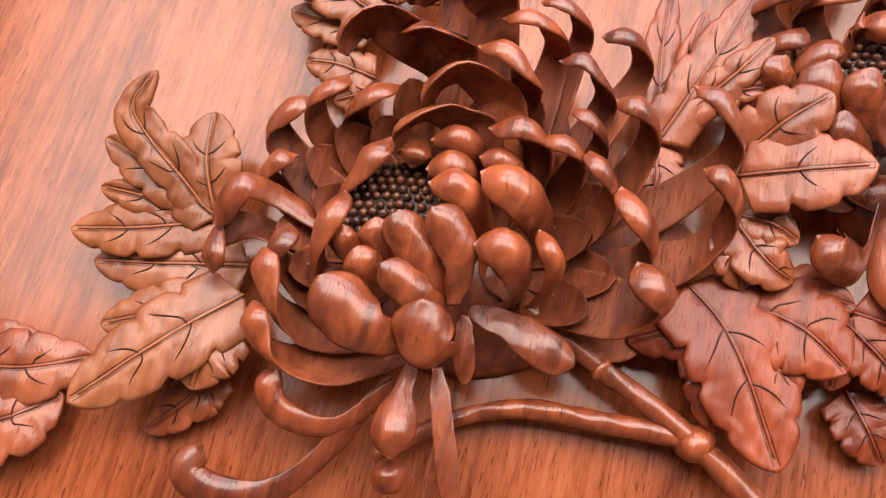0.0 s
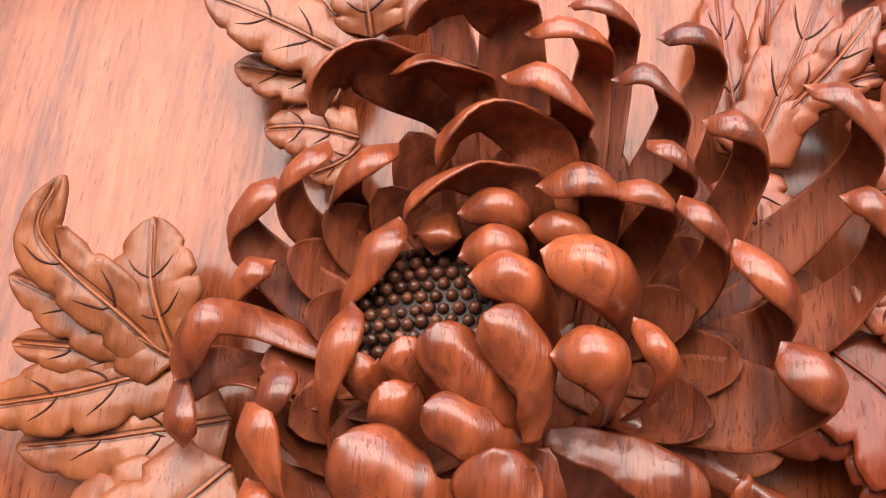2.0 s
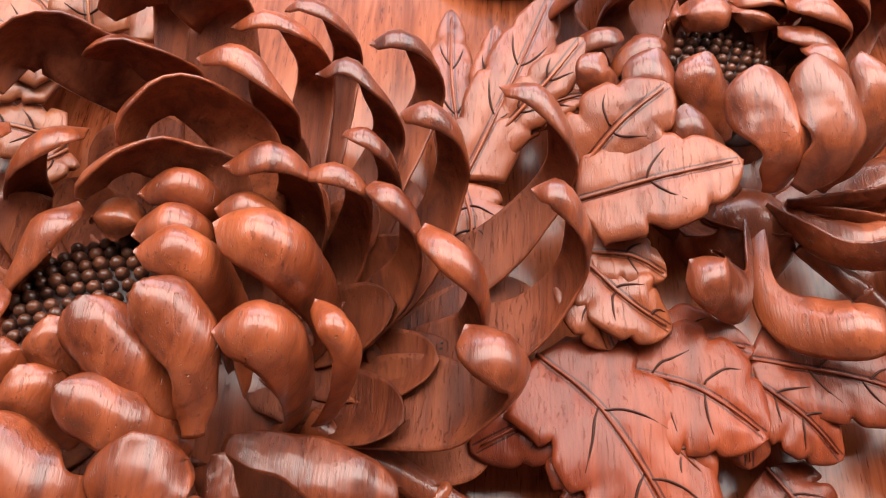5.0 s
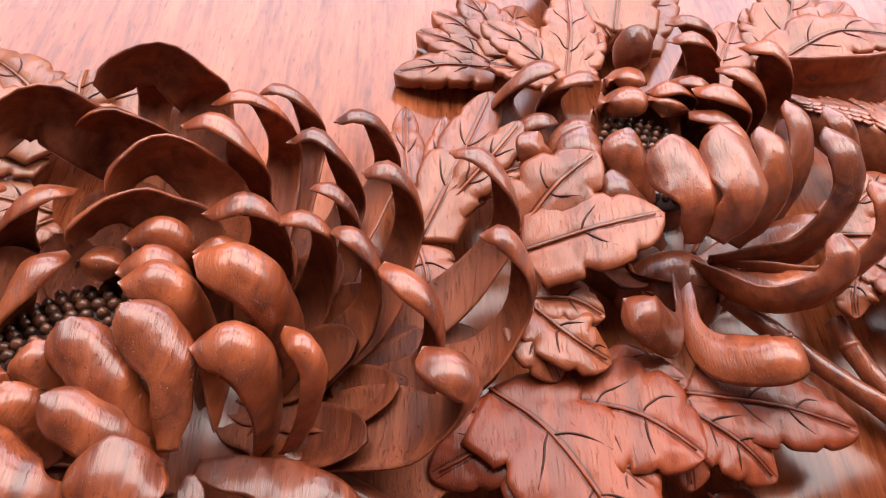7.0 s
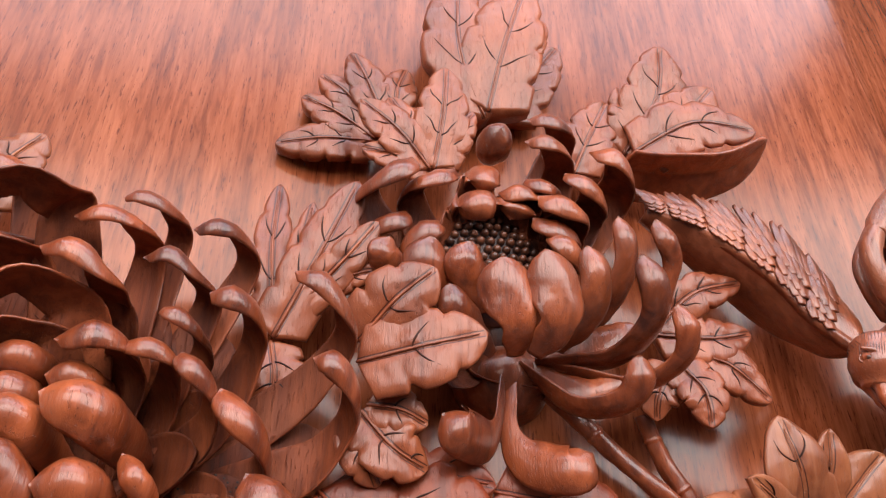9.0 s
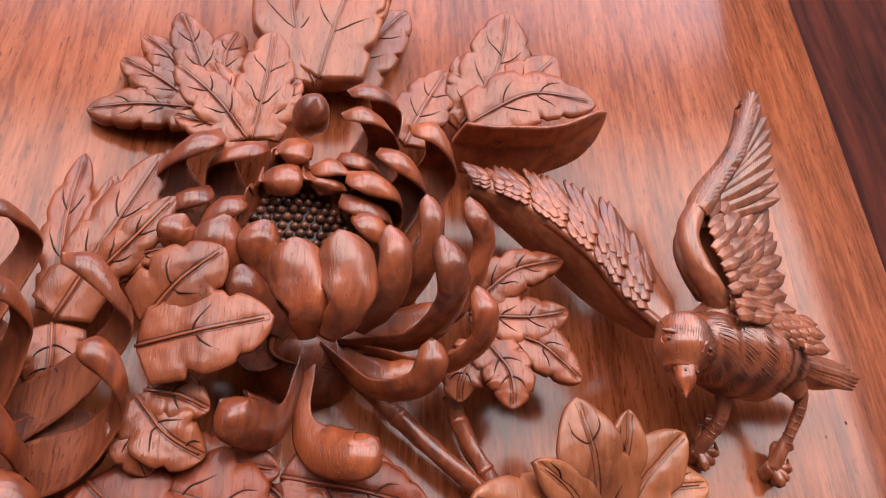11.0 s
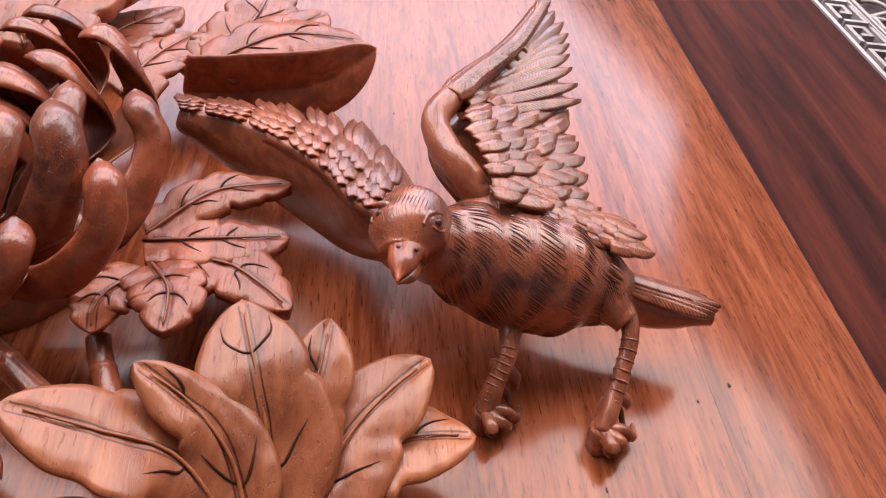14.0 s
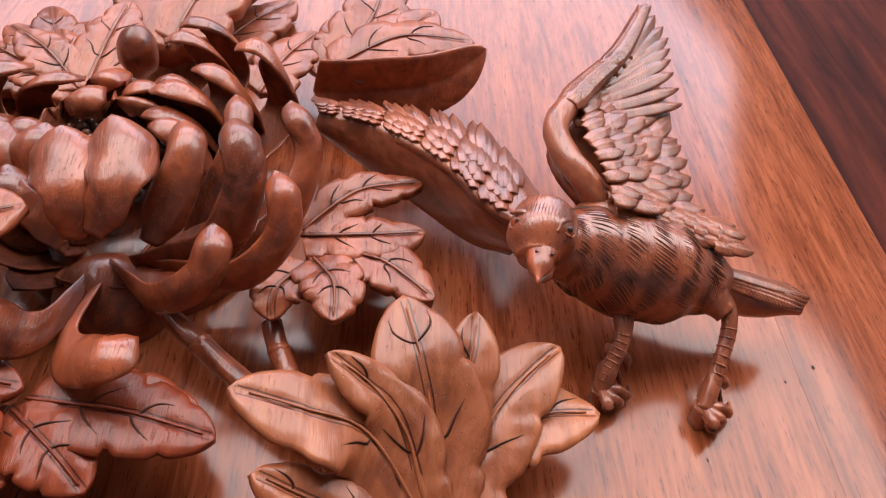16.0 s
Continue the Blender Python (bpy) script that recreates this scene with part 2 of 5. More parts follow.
# ---- petals, flowers ----
def petal(flower, base, heart, spine, width, bow=1.3, neck=0.62, lift=(0, 0, 1), root=False, fan=False, hang=0.0, material=None):
    """A long carved petal: a ribbon that rises from the flower's base along its spine and swells into a spoon-shaped cap with a point."""
    pts = [Vector(p) for p in spine]
    crown = pts[-2].copy()
    if root:
        foot = Vector(base)
        start = foot.lerp(pts[0], 0.25)
        start.z = foot.z
        low = foot.lerp(pts[0], 0.68)
        low.z = foot.z + max(0.0, pts[0].z - foot.z) * 0.38
        pts = [start, low] + pts
    count, half = 36, 7
    line = spline(pts, count)
    tang = [(line[min(i + 1, count - 1)] - line[max(i - 1, 0)]).normalized() for i in range(count)]
    top = min(range(count), key=lambda i: (line[i] - crown).length)
    nrm = [None] * count
    out = Vector((crown.x - heart[0], crown.y - heart[1], 0)).normalized()
    up = Vector(lift) + out * (0.75 if fan else 0.0)
    nrm[top] = (up - tang[top] * up.dot(tang[top])).normalized()
    for i in range(top + 1, count):
        nrm[i] = (nrm[i - 1] - tang[i] * nrm[i - 1].dot(tang[i])).normalized()
    for i in range(top - 1, -1, -1):
        nrm[i] = (nrm[i + 1] - tang[i] * nrm[i + 1].dot(tang[i])).normalized()
        if fan:
            # the ribbon turns its hollow face to the heart of the flower
            want = out - Vector((0, 0, 0.7)) * (1 - i / top)
            want = (want - tang[i] * want.dot(tang[i])).normalized()
            e = smooth_step((top - i) / (0.22 * count))
            nrm[i] = (nrm[i] * (1 - e * 0.8) + want * e * 0.8).normalized()
    st = top / (count - 1)
    seed = crown * 37
    lop = 0.10 * noise.noise(crown * 400)
    grid, normals, thick = [], [], []
    for i in range(count):
        s = i / (count - 1)
        u = min(1.0, s / st)
        w = width * 0.5 * (neck + (1 - neck) * smooth_step((u - 0.42) / 0.4)) * (0.5 + 0.5 * smooth_step(u / 0.3))
        e = max(0.0, (s - st) / (1 - st))
        w *= max(0.03, (1 - e ** 3.0) ** 0.58)
        b = bow * (0.38 + 0.62 * smooth_step((u - 0.5) / 0.5)) * (1 - 0.3 * e)
        side = tang[i].cross(nrm[i])
        mid = line[i] + side * (width * lop * e * e + w * hang * (1 - smooth_step((u - 0.6) / 0.4)))
        den = math.sin(min(b, math.pi / 2))
        row, nr, tr = [], [], []
        for j in range(-half, half + 1):
            a = j / half * b
            n2 = nrm[i] * math.cos(a) + side * math.sin(a)
            p = mid + side * w * math.sin(a) / den - nrm[i] * w * (1 - math.cos(a)) / den
            p = p + n2 * (0.0005 * noise.noise(p * 110 + seed) + 0.00022 * noise.noise(p * 420 + seed))
            p.z = max(p.z, 0.002)
            row.append(p)
            nr.append(n2)
            tr.append((0.0009 + 0.0014 * (1 - (j / half) ** 2)) * (1 - 0.5 * e))
        grid.append(row), normals.append(nr), thick.append(tr)
    v, f = shell(grid, normals, thick)
    me = mesh_from("petal", v, f, material or WOOD_PETAL)
    me.materials.append(WOOD_DULL)
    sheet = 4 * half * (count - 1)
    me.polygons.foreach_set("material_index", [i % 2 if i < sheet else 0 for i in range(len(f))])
    return part_mesh("petal", me, flower)


def dome_mesh(name, rx, ry, rz, material, seg=20, rings=8, low=-0.2):
    verts, faces = [(0, 0, rz)], []
    for i in range(1, rings + 1):
        a = math.pi * (0.5 - low) * i / rings
        for j in range(seg):
            b = 2 * math.pi * j / seg
            verts.append((rx * math.sin(a) * math.cos(b), ry * math.sin(a) * math.sin(b), rz * math.cos(a)))
    for j in range(seg):
        faces.append((0, 1 + j, 1 + (j + 1) % seg))
    for i in range(rings - 1):
        for j in range(seg):
            k = (j + 1) % seg
            faces.append((1 + i * seg + j, 1 + (i + 1) * seg + j, 1 + (i + 1) * seg + k, 1 + i * seg + k))
    return mesh_from(name, verts, faces, material)


SEED = dome_mesh("seed", 0.0024, 0.0024, 0.0032, WOOD_SEED, 10, 5)
SEED.materials.append(SEED_TIP)
SEED.polygons.foreach_set("material_index", [1 if min(SEED.vertices[i].co.z for i in f.vertices) > 0.0019 else 0 for f in SEED.polygons])


def seed_disc(flower, centre, radius, tilt, root, spread):
    """The dark seed head: a low dome set with rows of round beads."""
    m = Matrix.Translation(centre) @ Euler([radians(a) for a in tilt]).to_matrix().to_4x4()
    # dark, uncoated core that shows between the seeds
    core = part_mesh("seed_head", dome_mesh("seed_head", radius * 1.05, radius * 1.05, radius * 0.22, DARK_GROUND, 28, 8), flower, "dark matte core of the seed head")
    core.matrix_basis = m
    # added mounds fill the petal gaps and cover the board's pale sheen
    mound = part_mesh("calyx", dome_mesh("calyx", radius * 1.05, radius * 1.05, 0.03, WOOD_PETAL, 28, 10), flower)
    mound.matrix_basis = Matrix.Translation((centre[0] + 0.006, centre[1] - 0.006, centre[2] - 0.032))
    heart = part_mesh("calyx", dome_mesh("calyx", spread, spread * 0.93, 0.020, WOOD_PETAL, 40, 10), flower)
    heart.matrix_basis = Matrix.Translation((*root, 0.002))
    step = 0.0051
    rows = int(radius / step) + 1
    for i in range(-rows, rows + 1):
        for j in range(-rows, rows + 1):
            x, y = (j + 0.5 * (i % 2)) * step, i * step * 0.87
            q = (x * x + y * y) / radius ** 2
            if q > 1:
                continue
            x, y = x + random.uniform(-1, 1) * 0.0004, y + random.uniform(-1, 1) * 0.0004
            ob = part_mesh("seed", SEED, core)
            ob.matrix_basis = Matrix.Translation((x, y, radius * 0.22 * math.sqrt(max(0, 1 - q * 0.9)))) @ Matrix.Scale(random.uniform(0.85, 1.15), 4)


# ---- leaves ----
def blade(spine, width, teeth=3, depth=0.24, thick=0.0035, lift=(0, 0, 1), cup=-0.05, base=0.92, blunt=3.0):
    """One lobe of a leaf: a toothed blade either side of its midrib, with its teeth swept towards the tip."""
    n, half = 46, 10
    line = spline(spine, n)
    run = sum((q - p).length for p, q in zip(line, line[1:]))
    up = Vector(lift)
    key = line[n // 2] * 61
    phase = (0.25 + 0.2 * noise.noise(key), 0.25 + 0.2 * noise.noise(key * 1.7))
    grid, normals, th, marks = [], [], [], []
    for i, c in enumerate(line):
        s = i / (n - 1)
        t = (line[min(i + 1, n - 1)] - line[max(i - 1, 0)]).normalized()
        nn = (up - t * up.dot(t)).normalized()
        side = t.cross(nn)
        form = (base + (1 - base) * smooth_step(s / 0.5)) * max(0.0, 1 - s ** blunt) ** 0.6
        row, nr, tr = [], [], []
        for j in range(-half, half + 1):
            u = j / half
            ph = s * (teeth + 0.6) + phase[j > 0]
            f = ph % 1
            gap = math.exp(-(f / 0.15) ** 2) + math.exp(-((1 - f) / 0.07) ** 2)
            w = width * 0.5 * max(0.02, form * (1 - depth * gap * smooth_step(s / 0.25) * (1 - s) ** 0.3))
            far = abs(u)
            p = c + side * u * w + t * far * w * 0.34 * (1 - s)
            z = cup * w * far ** 1.6 + 0.0009 * math.sin(math.pi * f) * far * (1 - s) - 0.0012 * far ** 7
            z += 0.0016 * far * noise.noise(Vector((p.x * 55, p.y * 55, key.x))) + 0.0005 * noise.noise(Vector((p.x * 210, p.y * 210, key.y)))
            z -= 0.0009 * math.exp(-(u * w / 0.0022) ** 2)
            p = p + nn * z
            p.z = max(p.z, 0.003)
            row.append(p), nr.append(nn), tr.append(thick * (0.45 + 0.55 * (1 - far ** 3)))
            marks.append((ph * 0.0125 + 1.15 * far * w, far * w, min(1 - far, 2.2 * (1 - s))))
        grid.append(row), normals.append(nr), th.append(tr)
    v, f = shell(grid, normals, th)
    v = [Vector((p.x, p.y, max(p.z, 0.0006))) for p in v]
    rib = [line[k] - (up * 0.0003) for k in (0, n // 4, n // 2, 3 * n // 4, n - 4)]
    # one vein from the midrib into each tooth, laid on as a dark tube
    veins = []
    for sign in (-1, 1):
        for k in range(teeth + 1):
            start = (k + 0.35 - phase[sign > 0]) / (teeth + 0.6)
            if not 0.08 < start < 0.80:
                continue
            reach = 0.62 + 0.2 * noise.noise(key + Vector((k, sign, 0)))
            run = []
            for q in (0.07, 0.3, 0.65, 1.0):
                i = min(n - 2, int((start + 0.13 * q ** 1.6) * (n - 1)))
                run.append(grid[i][half + round(sign * q * reach * half)] + normals[i][0] * 0.00005)
            veins.append(run)
    return v, f, marks + [(0.0, 0.01, 0.0)] * (len(v) - len(marks)), rib, veins


def leaf(label, lobes, material=None, **more):
    """A carved leaf: its lobes run together into one piece, each with a raised midrib."""
    verts, faces, marks, ribs, cuts = [], [], [], [], []
    for line, wide in lobes:
        v, f, m, rib, veins = blade(line, wide, **more)
        k = len(verts)
        verts += v
        faces += [tuple(k + i for i in q) for q in f]
        marks += m
        ribs.append(rib)
        cuts += veins
    me = mesh_from("carved_leaf", verts, faces, material or WOOD_LEAF)
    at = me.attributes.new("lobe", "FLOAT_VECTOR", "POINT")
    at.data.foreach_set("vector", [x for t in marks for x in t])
    ob = tagged(new("carved_leaf", me), label, "leaf", "carved leaves")
    for rib in ribs:
        v, f = tube(rib, [0.0007, 0.0006, 0.0003], 8, 24)
        part_mesh("midrib", mesh_from("midrib", v, f, material or WOOD_LEAF), ob)
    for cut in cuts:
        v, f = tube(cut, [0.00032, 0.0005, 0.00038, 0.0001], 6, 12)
        part_mesh("vein", mesh_from("vein", v, f, WOOD_VEIN), ob)
    return ob


def leaf_underside():
    """The smooth hollow back of the folded leaf, turned towards the viewer."""
    v, f, m, _, _ = blade([(0.302, 0.272, 0.027), (0.335, 0.266, 0.032), (0.366, 0.268, 0.037), (0.393, 0.283, 0.047)], 0.038, 1, 0.0, 0.004, (0.15, -0.95, 0.25), 0.2)
    owner = [o for o in bpy.data.objects if o.get("label", "").startswith("large folded")][0]
    return part_mesh("underside", mesh_from("underside", v, f, WOOD_PETAL), owner, "smooth hollow underside of the leaf")


# ---- the panel and the room ----
def slant(x, y, z):
    """The panel's edge runs a little aslant."""
    return (x + 0.121 * y, y, z)


def ground_sheet(name, x0, x1, y0, y1, z0, z1, material):
    return box_object(name, (x0, x1, y0, y1, z0, z1), material, slant)


tagged(ground_sheet("panel_board", -1.2, 0.4949, -0.9, 1.25, -0.03, 0.0, WOOD_BOARD), "flat polished rosewood panel board with straight grain", "board", kind="structure")


def rim():
    """The panel's border: it rounds over and falls to a sharp edge."""
    prof = [(0.495, 0.0)]
    for k in range(1, 21):
        t = k / 20
        prof.append((0.495 + 0.093 * t, -0.0165 * t ** 1.6))
    prof += [(0.589, -0.0185), (0.589, -0.03), (0.495, -0.03)]
    verts, faces = [], []
    ys = (-0.9, 1.25)
    for y in ys:
        verts += [slant(x, y, z) for x, z in prof]
    k = len(prof)
    for i in range(k):
        j = (i + 1) % k
        faces.append((i, j, k + j, k + i))
    faces += [tuple(range(k))[::-1], tuple(range(k, 2 * k))]
    return tagged(new("panel_rim", mesh_from("panel_rim", verts, faces, WOOD_BOARD, False)), "smooth red-brown rounded wooden rim of the panel", "rim", kind="structure")


rim()
tagged(box_object("frame_plank", (0.5892, 0.748, -0.9, 1.25, -0.03, -0.019), WOOD_FRAME, slant, 0.001), "dark figured rosewood plank beside the panel rim", "plank", kind="structure")
# the room is unseen: added to close the place and shape reflections
tagged(box_object("floor", (-2.2, 4.6, -2.2, 3.1, -0.13, -0.031), PAINT_FLOOR), "plain grey floor", "floor", kind="structure")
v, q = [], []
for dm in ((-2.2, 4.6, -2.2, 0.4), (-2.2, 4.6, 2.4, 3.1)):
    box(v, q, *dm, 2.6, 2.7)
tagged(new("ceiling", mesh_from("ceiling", v, q, PAINT_CEIL, False)), "unseen grey ceiling left open for the overhead lamp", "ceiling", kind="structure")
tagged(box_object("wall_south", (-2.2, 4.6, -2.3, -2.2, -0.13, 2.7), PAINT_WALL), "plain grey wall", "wall", kind="structure")
tagged(box_object("wall_west", (-2.3, -2.2, -2.2, 3.1, -0.13, 2.7), PAINT_WALL), "plain grey wall", "wall", kind="structure")
tagged(box_object("wall_east", (4.6, 4.7, -2.2, 3.1, -0.13, 2.7), PAINT_WALL), "plain grey wall", "wall", kind="structure")
for nm, dm in (("wall_north_left", (-2.2, -1.5, 3.0, 3.1, -0.031, 2.6)), ("wall_north_right", (3.0, 4.6, 3.0, 3.1, -0.031, 2.6)), ("wall_north_sill", (-1.5, 3.0, 3.0, 3.1, -0.031, 1.05)), ("wall_north_head", (-1.5, 3.0, 3.0, 3.1, 2.55, 2.6))):
    tagged(box_object(nm, dm, PAINT_WALL), "unseen grey wall round a wide window opening", "wall", kind="structure")

board = bpy.data.objects["panel_board"]
# small pits drawn as low domes, dark by colour and not sunk
for x, y, r in ((0.127, 0.292, 0.0011), (0.517, 0.107, 0.0010), (0.500, 0.100, 0.0008), (0.450, 0.066, 0.0009), (0.373, 0.072, 0.0010), (0.395, 0.080, 0.0009), (0.408, 0.300, 0.0008)):
    pit = part_mesh("pit", dome_mesh("pit", r * 0.5, r * 1.1, 0.0003, WOOD_SEED, 10, 4), board)
    pit.location = (x, y, 0.0001)

# ---- first chrysanthemum ----
flower_a = thing("carved_chrysanthemum", "large carved rosewood chrysanthemum with curled petals and dark seed head", "flower", "carved chrysanthemums")
BASE_A, HEART_A = (0.034, 0.08, 0.016), (0.012, 0.108)
seed_disc(flower_a, (-0.014, 0.116, 0.037), 0.025, (-8, -10, 0), (0.022, 0.112), 0.070)


def pa(spine, width, **more):
    petal(flower_a, BASE_A, HEART_A, spine, width, **more)


# caps that curl over from the back and the far side
pa([(0.054, 0.150, 0.032), (0.052, 0.152, 0.062), (0.041, 0.153, 0.072), (0.027, 0.150, 0.064)], 0.0161, neck=1.5, root=True, fan=True, hang=0.45)
pa([(0.068, 0.135, 0.031), (0.071, 0.144, 0.058), (0.061, 0.148, 0.068), (0.051, 0.151, 0.060)], 0.0127, neck=1.5, root=True, fan=True, hang=0.45)
pa([(0.082, 0.156, 0.031), (0.079, 0.157, 0.059), (0.071, 0.161, 0.068), (0.065, 0.166, 0.061)], 0.0110, neck=1.5, root=True, fan=True, hang=0.45)
pa([(0.092, 0.133, 0.028), (0.104, 0.156, 0.043), (0.101, 0.165, 0.063), (0.091, 0.168, 0.072), (0.082, 0.170, 0.065)], 0.0152, neck=1.5, root=True, fan=True, hang=0.45)
pa([(0.084, 0.183, 0.031), (0.077, 0.184, 0.059), (0.066, 0.190, 0.068), (0.055, 0.189, 0.061)], 0.0122, neck=1.5, root=True, fan=True, hang=0.45)
pa([(0.100, 0.203, 0.029), (0.094, 0.209, 0.053), (0.083, 0.208, 0.062), (0.074, 0.208, 0.055)], 0.0130, neck=1.5, root=True, fan=True, hang=0.45)
pa([(0.069, 0.219, 0.029), (0.065, 0.221, 0.053), (0.053, 0.223, 0.062), (0.044, 0.224, 0.055)], 0.0122, neck=1.5, root=True, fan=True, hang=0.45)
pa([(0.058, 0.209, 0.031), (0.052, 0.208, 0.061), (0.039, 0.209, 0.070), (0.027, 0.208, 0.063)], 0.0132, neck=1.5, root=True, fan=True, hang=0.45)
pa([(0.045, 0.181, 0.033), (0.043, 0.180, 0.068), (0.032, 0.187, 0.077), (0.018, 0.188, 0.070)], 0.0154, neck=1.5, root=True, fan=True, hang=0.45)
pa([(0.070, 0.109, 0.027), (0.085, 0.120, 0.042), (0.086, 0.130, 0.061), (0.079, 0.137, 0.070), (0.072, 0.145, 0.063)], 0.0129, neck=1.5, root=True, fan=True, hang=0.45)
pa([(0.105, 0.100, 0.031), (0.105, 0.109, 0.060), (0.096, 0.118, 0.069), (0.088, 0.130, 0.062)], 0.0155, neck=1.5, root=True, fan=True, hang=0.45)
pa([(0.073, 0.078, 0.027), (0.100, 0.073, 0.040), (0.114, 0.081, 0.057), (0.106, 0.089, 0.066), (0.098, 0.098, 0.059)], 0.0206, neck=1.5, root=True, fan=True, hang=0.45)
pa([(0.124, 0.105, 0.027), (0.140, 0.119, 0.040), (0.140, 0.132, 0.058), (0.130, 0.141, 0.067), (0.122, 0.142, 0.060)], 0.0157, neck=1.5, root=True, fan=True, hang=0.45)
pa([(0.123, 0.138, 0.028), (0.141, 0.156, 0.043), (0.138, 0.164, 0.063), (0.127, 0.175, 0.072), (0.116, 0.180, 0.065)], 0.0148, neck=1.5, root=True, fan=True, hang=0.45)
# arched petals, open towards the front
pa([(0.037, 0.169, 0.050), (0.027, 0.176, 0.062), (0.011, 0.178, 0.070), (-0.003, 0.170, 0.066), (-0.005, 0.160, 0.058)], 0.0197, bow=0.95, neck=1.35, lift=(-0.15, 0.25, 0.45), root=True, fan=True, hang=0.5)
pa([(0.027, 0.157, 0.050), (0.014, 0.160, 0.058), (0.000, 0.158, 0.064), (-0.013, 0.153, 0.060), (-0.016, 0.147, 0.052)], 0.0171, bow=0.95, neck=1.35, lift=(-0.15, 0.25, 0.45), root=True, fan=True, hang=0.5)
pa([(0.013, 0.196, 0.045), (0.005, 0.198, 0.058), (-0.008, 0.201, 0.066), (-0.020, 0.196, 0.062)], 0.0174, bow=0.95, neck=1.35, lift=(-0.15, 0.25, 0.45), root=True, fan=True, hang=0.5)
pa([(0.028, 0.219, 0.055), (0.022, 0.217, 0.068), (0.009, 0.220, 0.077), (-0.008, 0.216, 0.073), (-0.011, 0.209, 0.064)], 0.0209, bow=0.95, neck=1.35, lift=(-0.15, 0.25, 0.45), root=True, fan=True, hang=0.5)
pa([(0.012, 0.199, 0.040), (-0.016, 0.202, 0.058), (-0.034, 0.203, 0.068), (-0.047, 0.193, 0.064), (-0.044, 0.185, 0.056)], 0.0247, bow=0.95, neck=1.35, lift=(-0.15, 0.25, 0.45), root=True, fan=True, hang=0.5)
pa([(0.002, 0.247, 0.030), (0.002, 0.240, 0.057), (-0.007, 0.237, 0.066), (-0.017, 0.232, 0.059)], 0.0151, neck=1.5, root=True, fan=True, hang=0.45)
# caps on the near side of the disc, that curl in from the other side
pa([(-0.037, 0.148, 0.026), (-0.055, 0.156, 0.036), (-0.060, 0.165, 0.049), (-0.051, 0.170, 0.058), (-0.043, 0.178, 0.051)], 0.0139, neck=1.5, root=True, fan=True, hang=0.45)
pa([(-0.037, 0.161, 0.028), (-0.039, 0.165, 0.049), (-0.029, 0.170, 0.058), (-0.018, 0.175, 0.051)], 0.0149, neck=1.5, root=True, fan=True, hang=0.45)
pa([(-0.039, 0.124, 0.025), (-0.072, 0.146, 0.033), (-0.080, 0.154, 0.043), (-0.069, 0.162, 0.052), (-0.063, 0.168, 0.045)], 0.0172, neck=1.5, root=True, fan=True, hang=0.45)
pa([(-0.076, 0.127, 0.026), (-0.080, 0.129, 0.041), (-0.070, 0.135, 0.050), (-0.063, 0.137, 0.043)], 0.0139, neck=1.5, root=True, fan=True, hang=0.45)
pa([(-0.036, 0.129, 0.028), (-0.035, 0.131, 0.046), (-0.028, 0.139, 0.055), (-0.020, 0.149, 0.048)], 0.0183, neck=1.5, root=True, fan=True, hang=0.45)
pa([(-0.044, 0.083, 0.029), (-0.046, 0.093, 0.053), (-0.040, 0.105, 0.062), (-0.034, 0.118, 0.055)], 0.0163, neck=1.5, root=True, fan=True, hang=0.45)
pa([(-0.055, 0.079, 0.028), (-0.066, 0.086, 0.047), (-0.062, 0.093, 0.056), (-0.058, 0.101, 0.049)], 0.0169, neck=1.5, root=True, fan=True, hang=0.45)
pa([(-0.053, 0.061, 0.028), (-0.065, 0.065, 0.047), (-0.068, 0.078, 0.056), (-0.069, 0.088, 0.049)], 0.0179, neck=1.5, root=True, fan=True, hang=0.45)
pa([(-0.048, 0.043, 0.026), (-0.065, 0.043, 0.041), (-0.070, 0.054, 0.050), (-0.070, 0.065, 0.043)], 0.0182, neck=1.5, root=True, fan=True, hang=0.45)
pa([(-0.086, 0.105, 0.026), (-0.098, 0.098, 0.037), (-0.096, 0.083, 0.046), (-0.092, 0.075, 0.039)], 0.0161, neck=1.5, root=True, fan=True, hang=0.45)
pa([(-0.050, 0.109, 0.035), (-0.068, 0.116, 0.045), (-0.079, 0.115, 0.058), (-0.087, 0.107, 0.056), (-0.094, 0.096, 0.046)], 0.0136, bow=0.8, neck=0.8, root=True)
# petals round the seed head
pa([(0.050, 0.082, 0.032), (0.049, 0.088, 0.065), (0.039, 0.094, 0.074), (0.027, 0.095, 0.067)], 0.0195, neck=0.78, root=True)
pa([(0.059, 0.109, 0.033), (0.052, 0.113, 0.069), (0.039, 0.121, 0.078), (0.026, 0.126, 0.071)], 0.0205, neck=0.78, root=True)
pa([(0.032, 0.108, 0.032), (0.027, 0.114, 0.063), (0.016, 0.120, 0.072), (0.004, 0.121, 0.065)], 0.0169, neck=0.78, root=True)
pa([(0.026, 0.132, 0.030), (0.023, 0.131, 0.057), (0.013, 0.132, 0.066), (0.001, 0.130, 0.059)], 0.0166, neck=0.78, root=True)
pa([(0.047, 0.134, 0.030), (0.044, 0.134, 0.056), (0.034, 0.137, 0.065), (0.024, 0.139, 0.058)], 0.0128, neck=0.78, root=True)
pa([(0.029, 0.143, 0.030), (0.025, 0.143, 0.056), (0.014, 0.146, 0.065), (0.001, 0.145, 0.058)], 0.0133, neck=0.78, root=True)
pa([(-0.004, 0.150, 0.046), (-0.006, 0.139, 0.056), (-0.007, 0.134, 0.048)], 0.0170, neck=0.78, root=True)
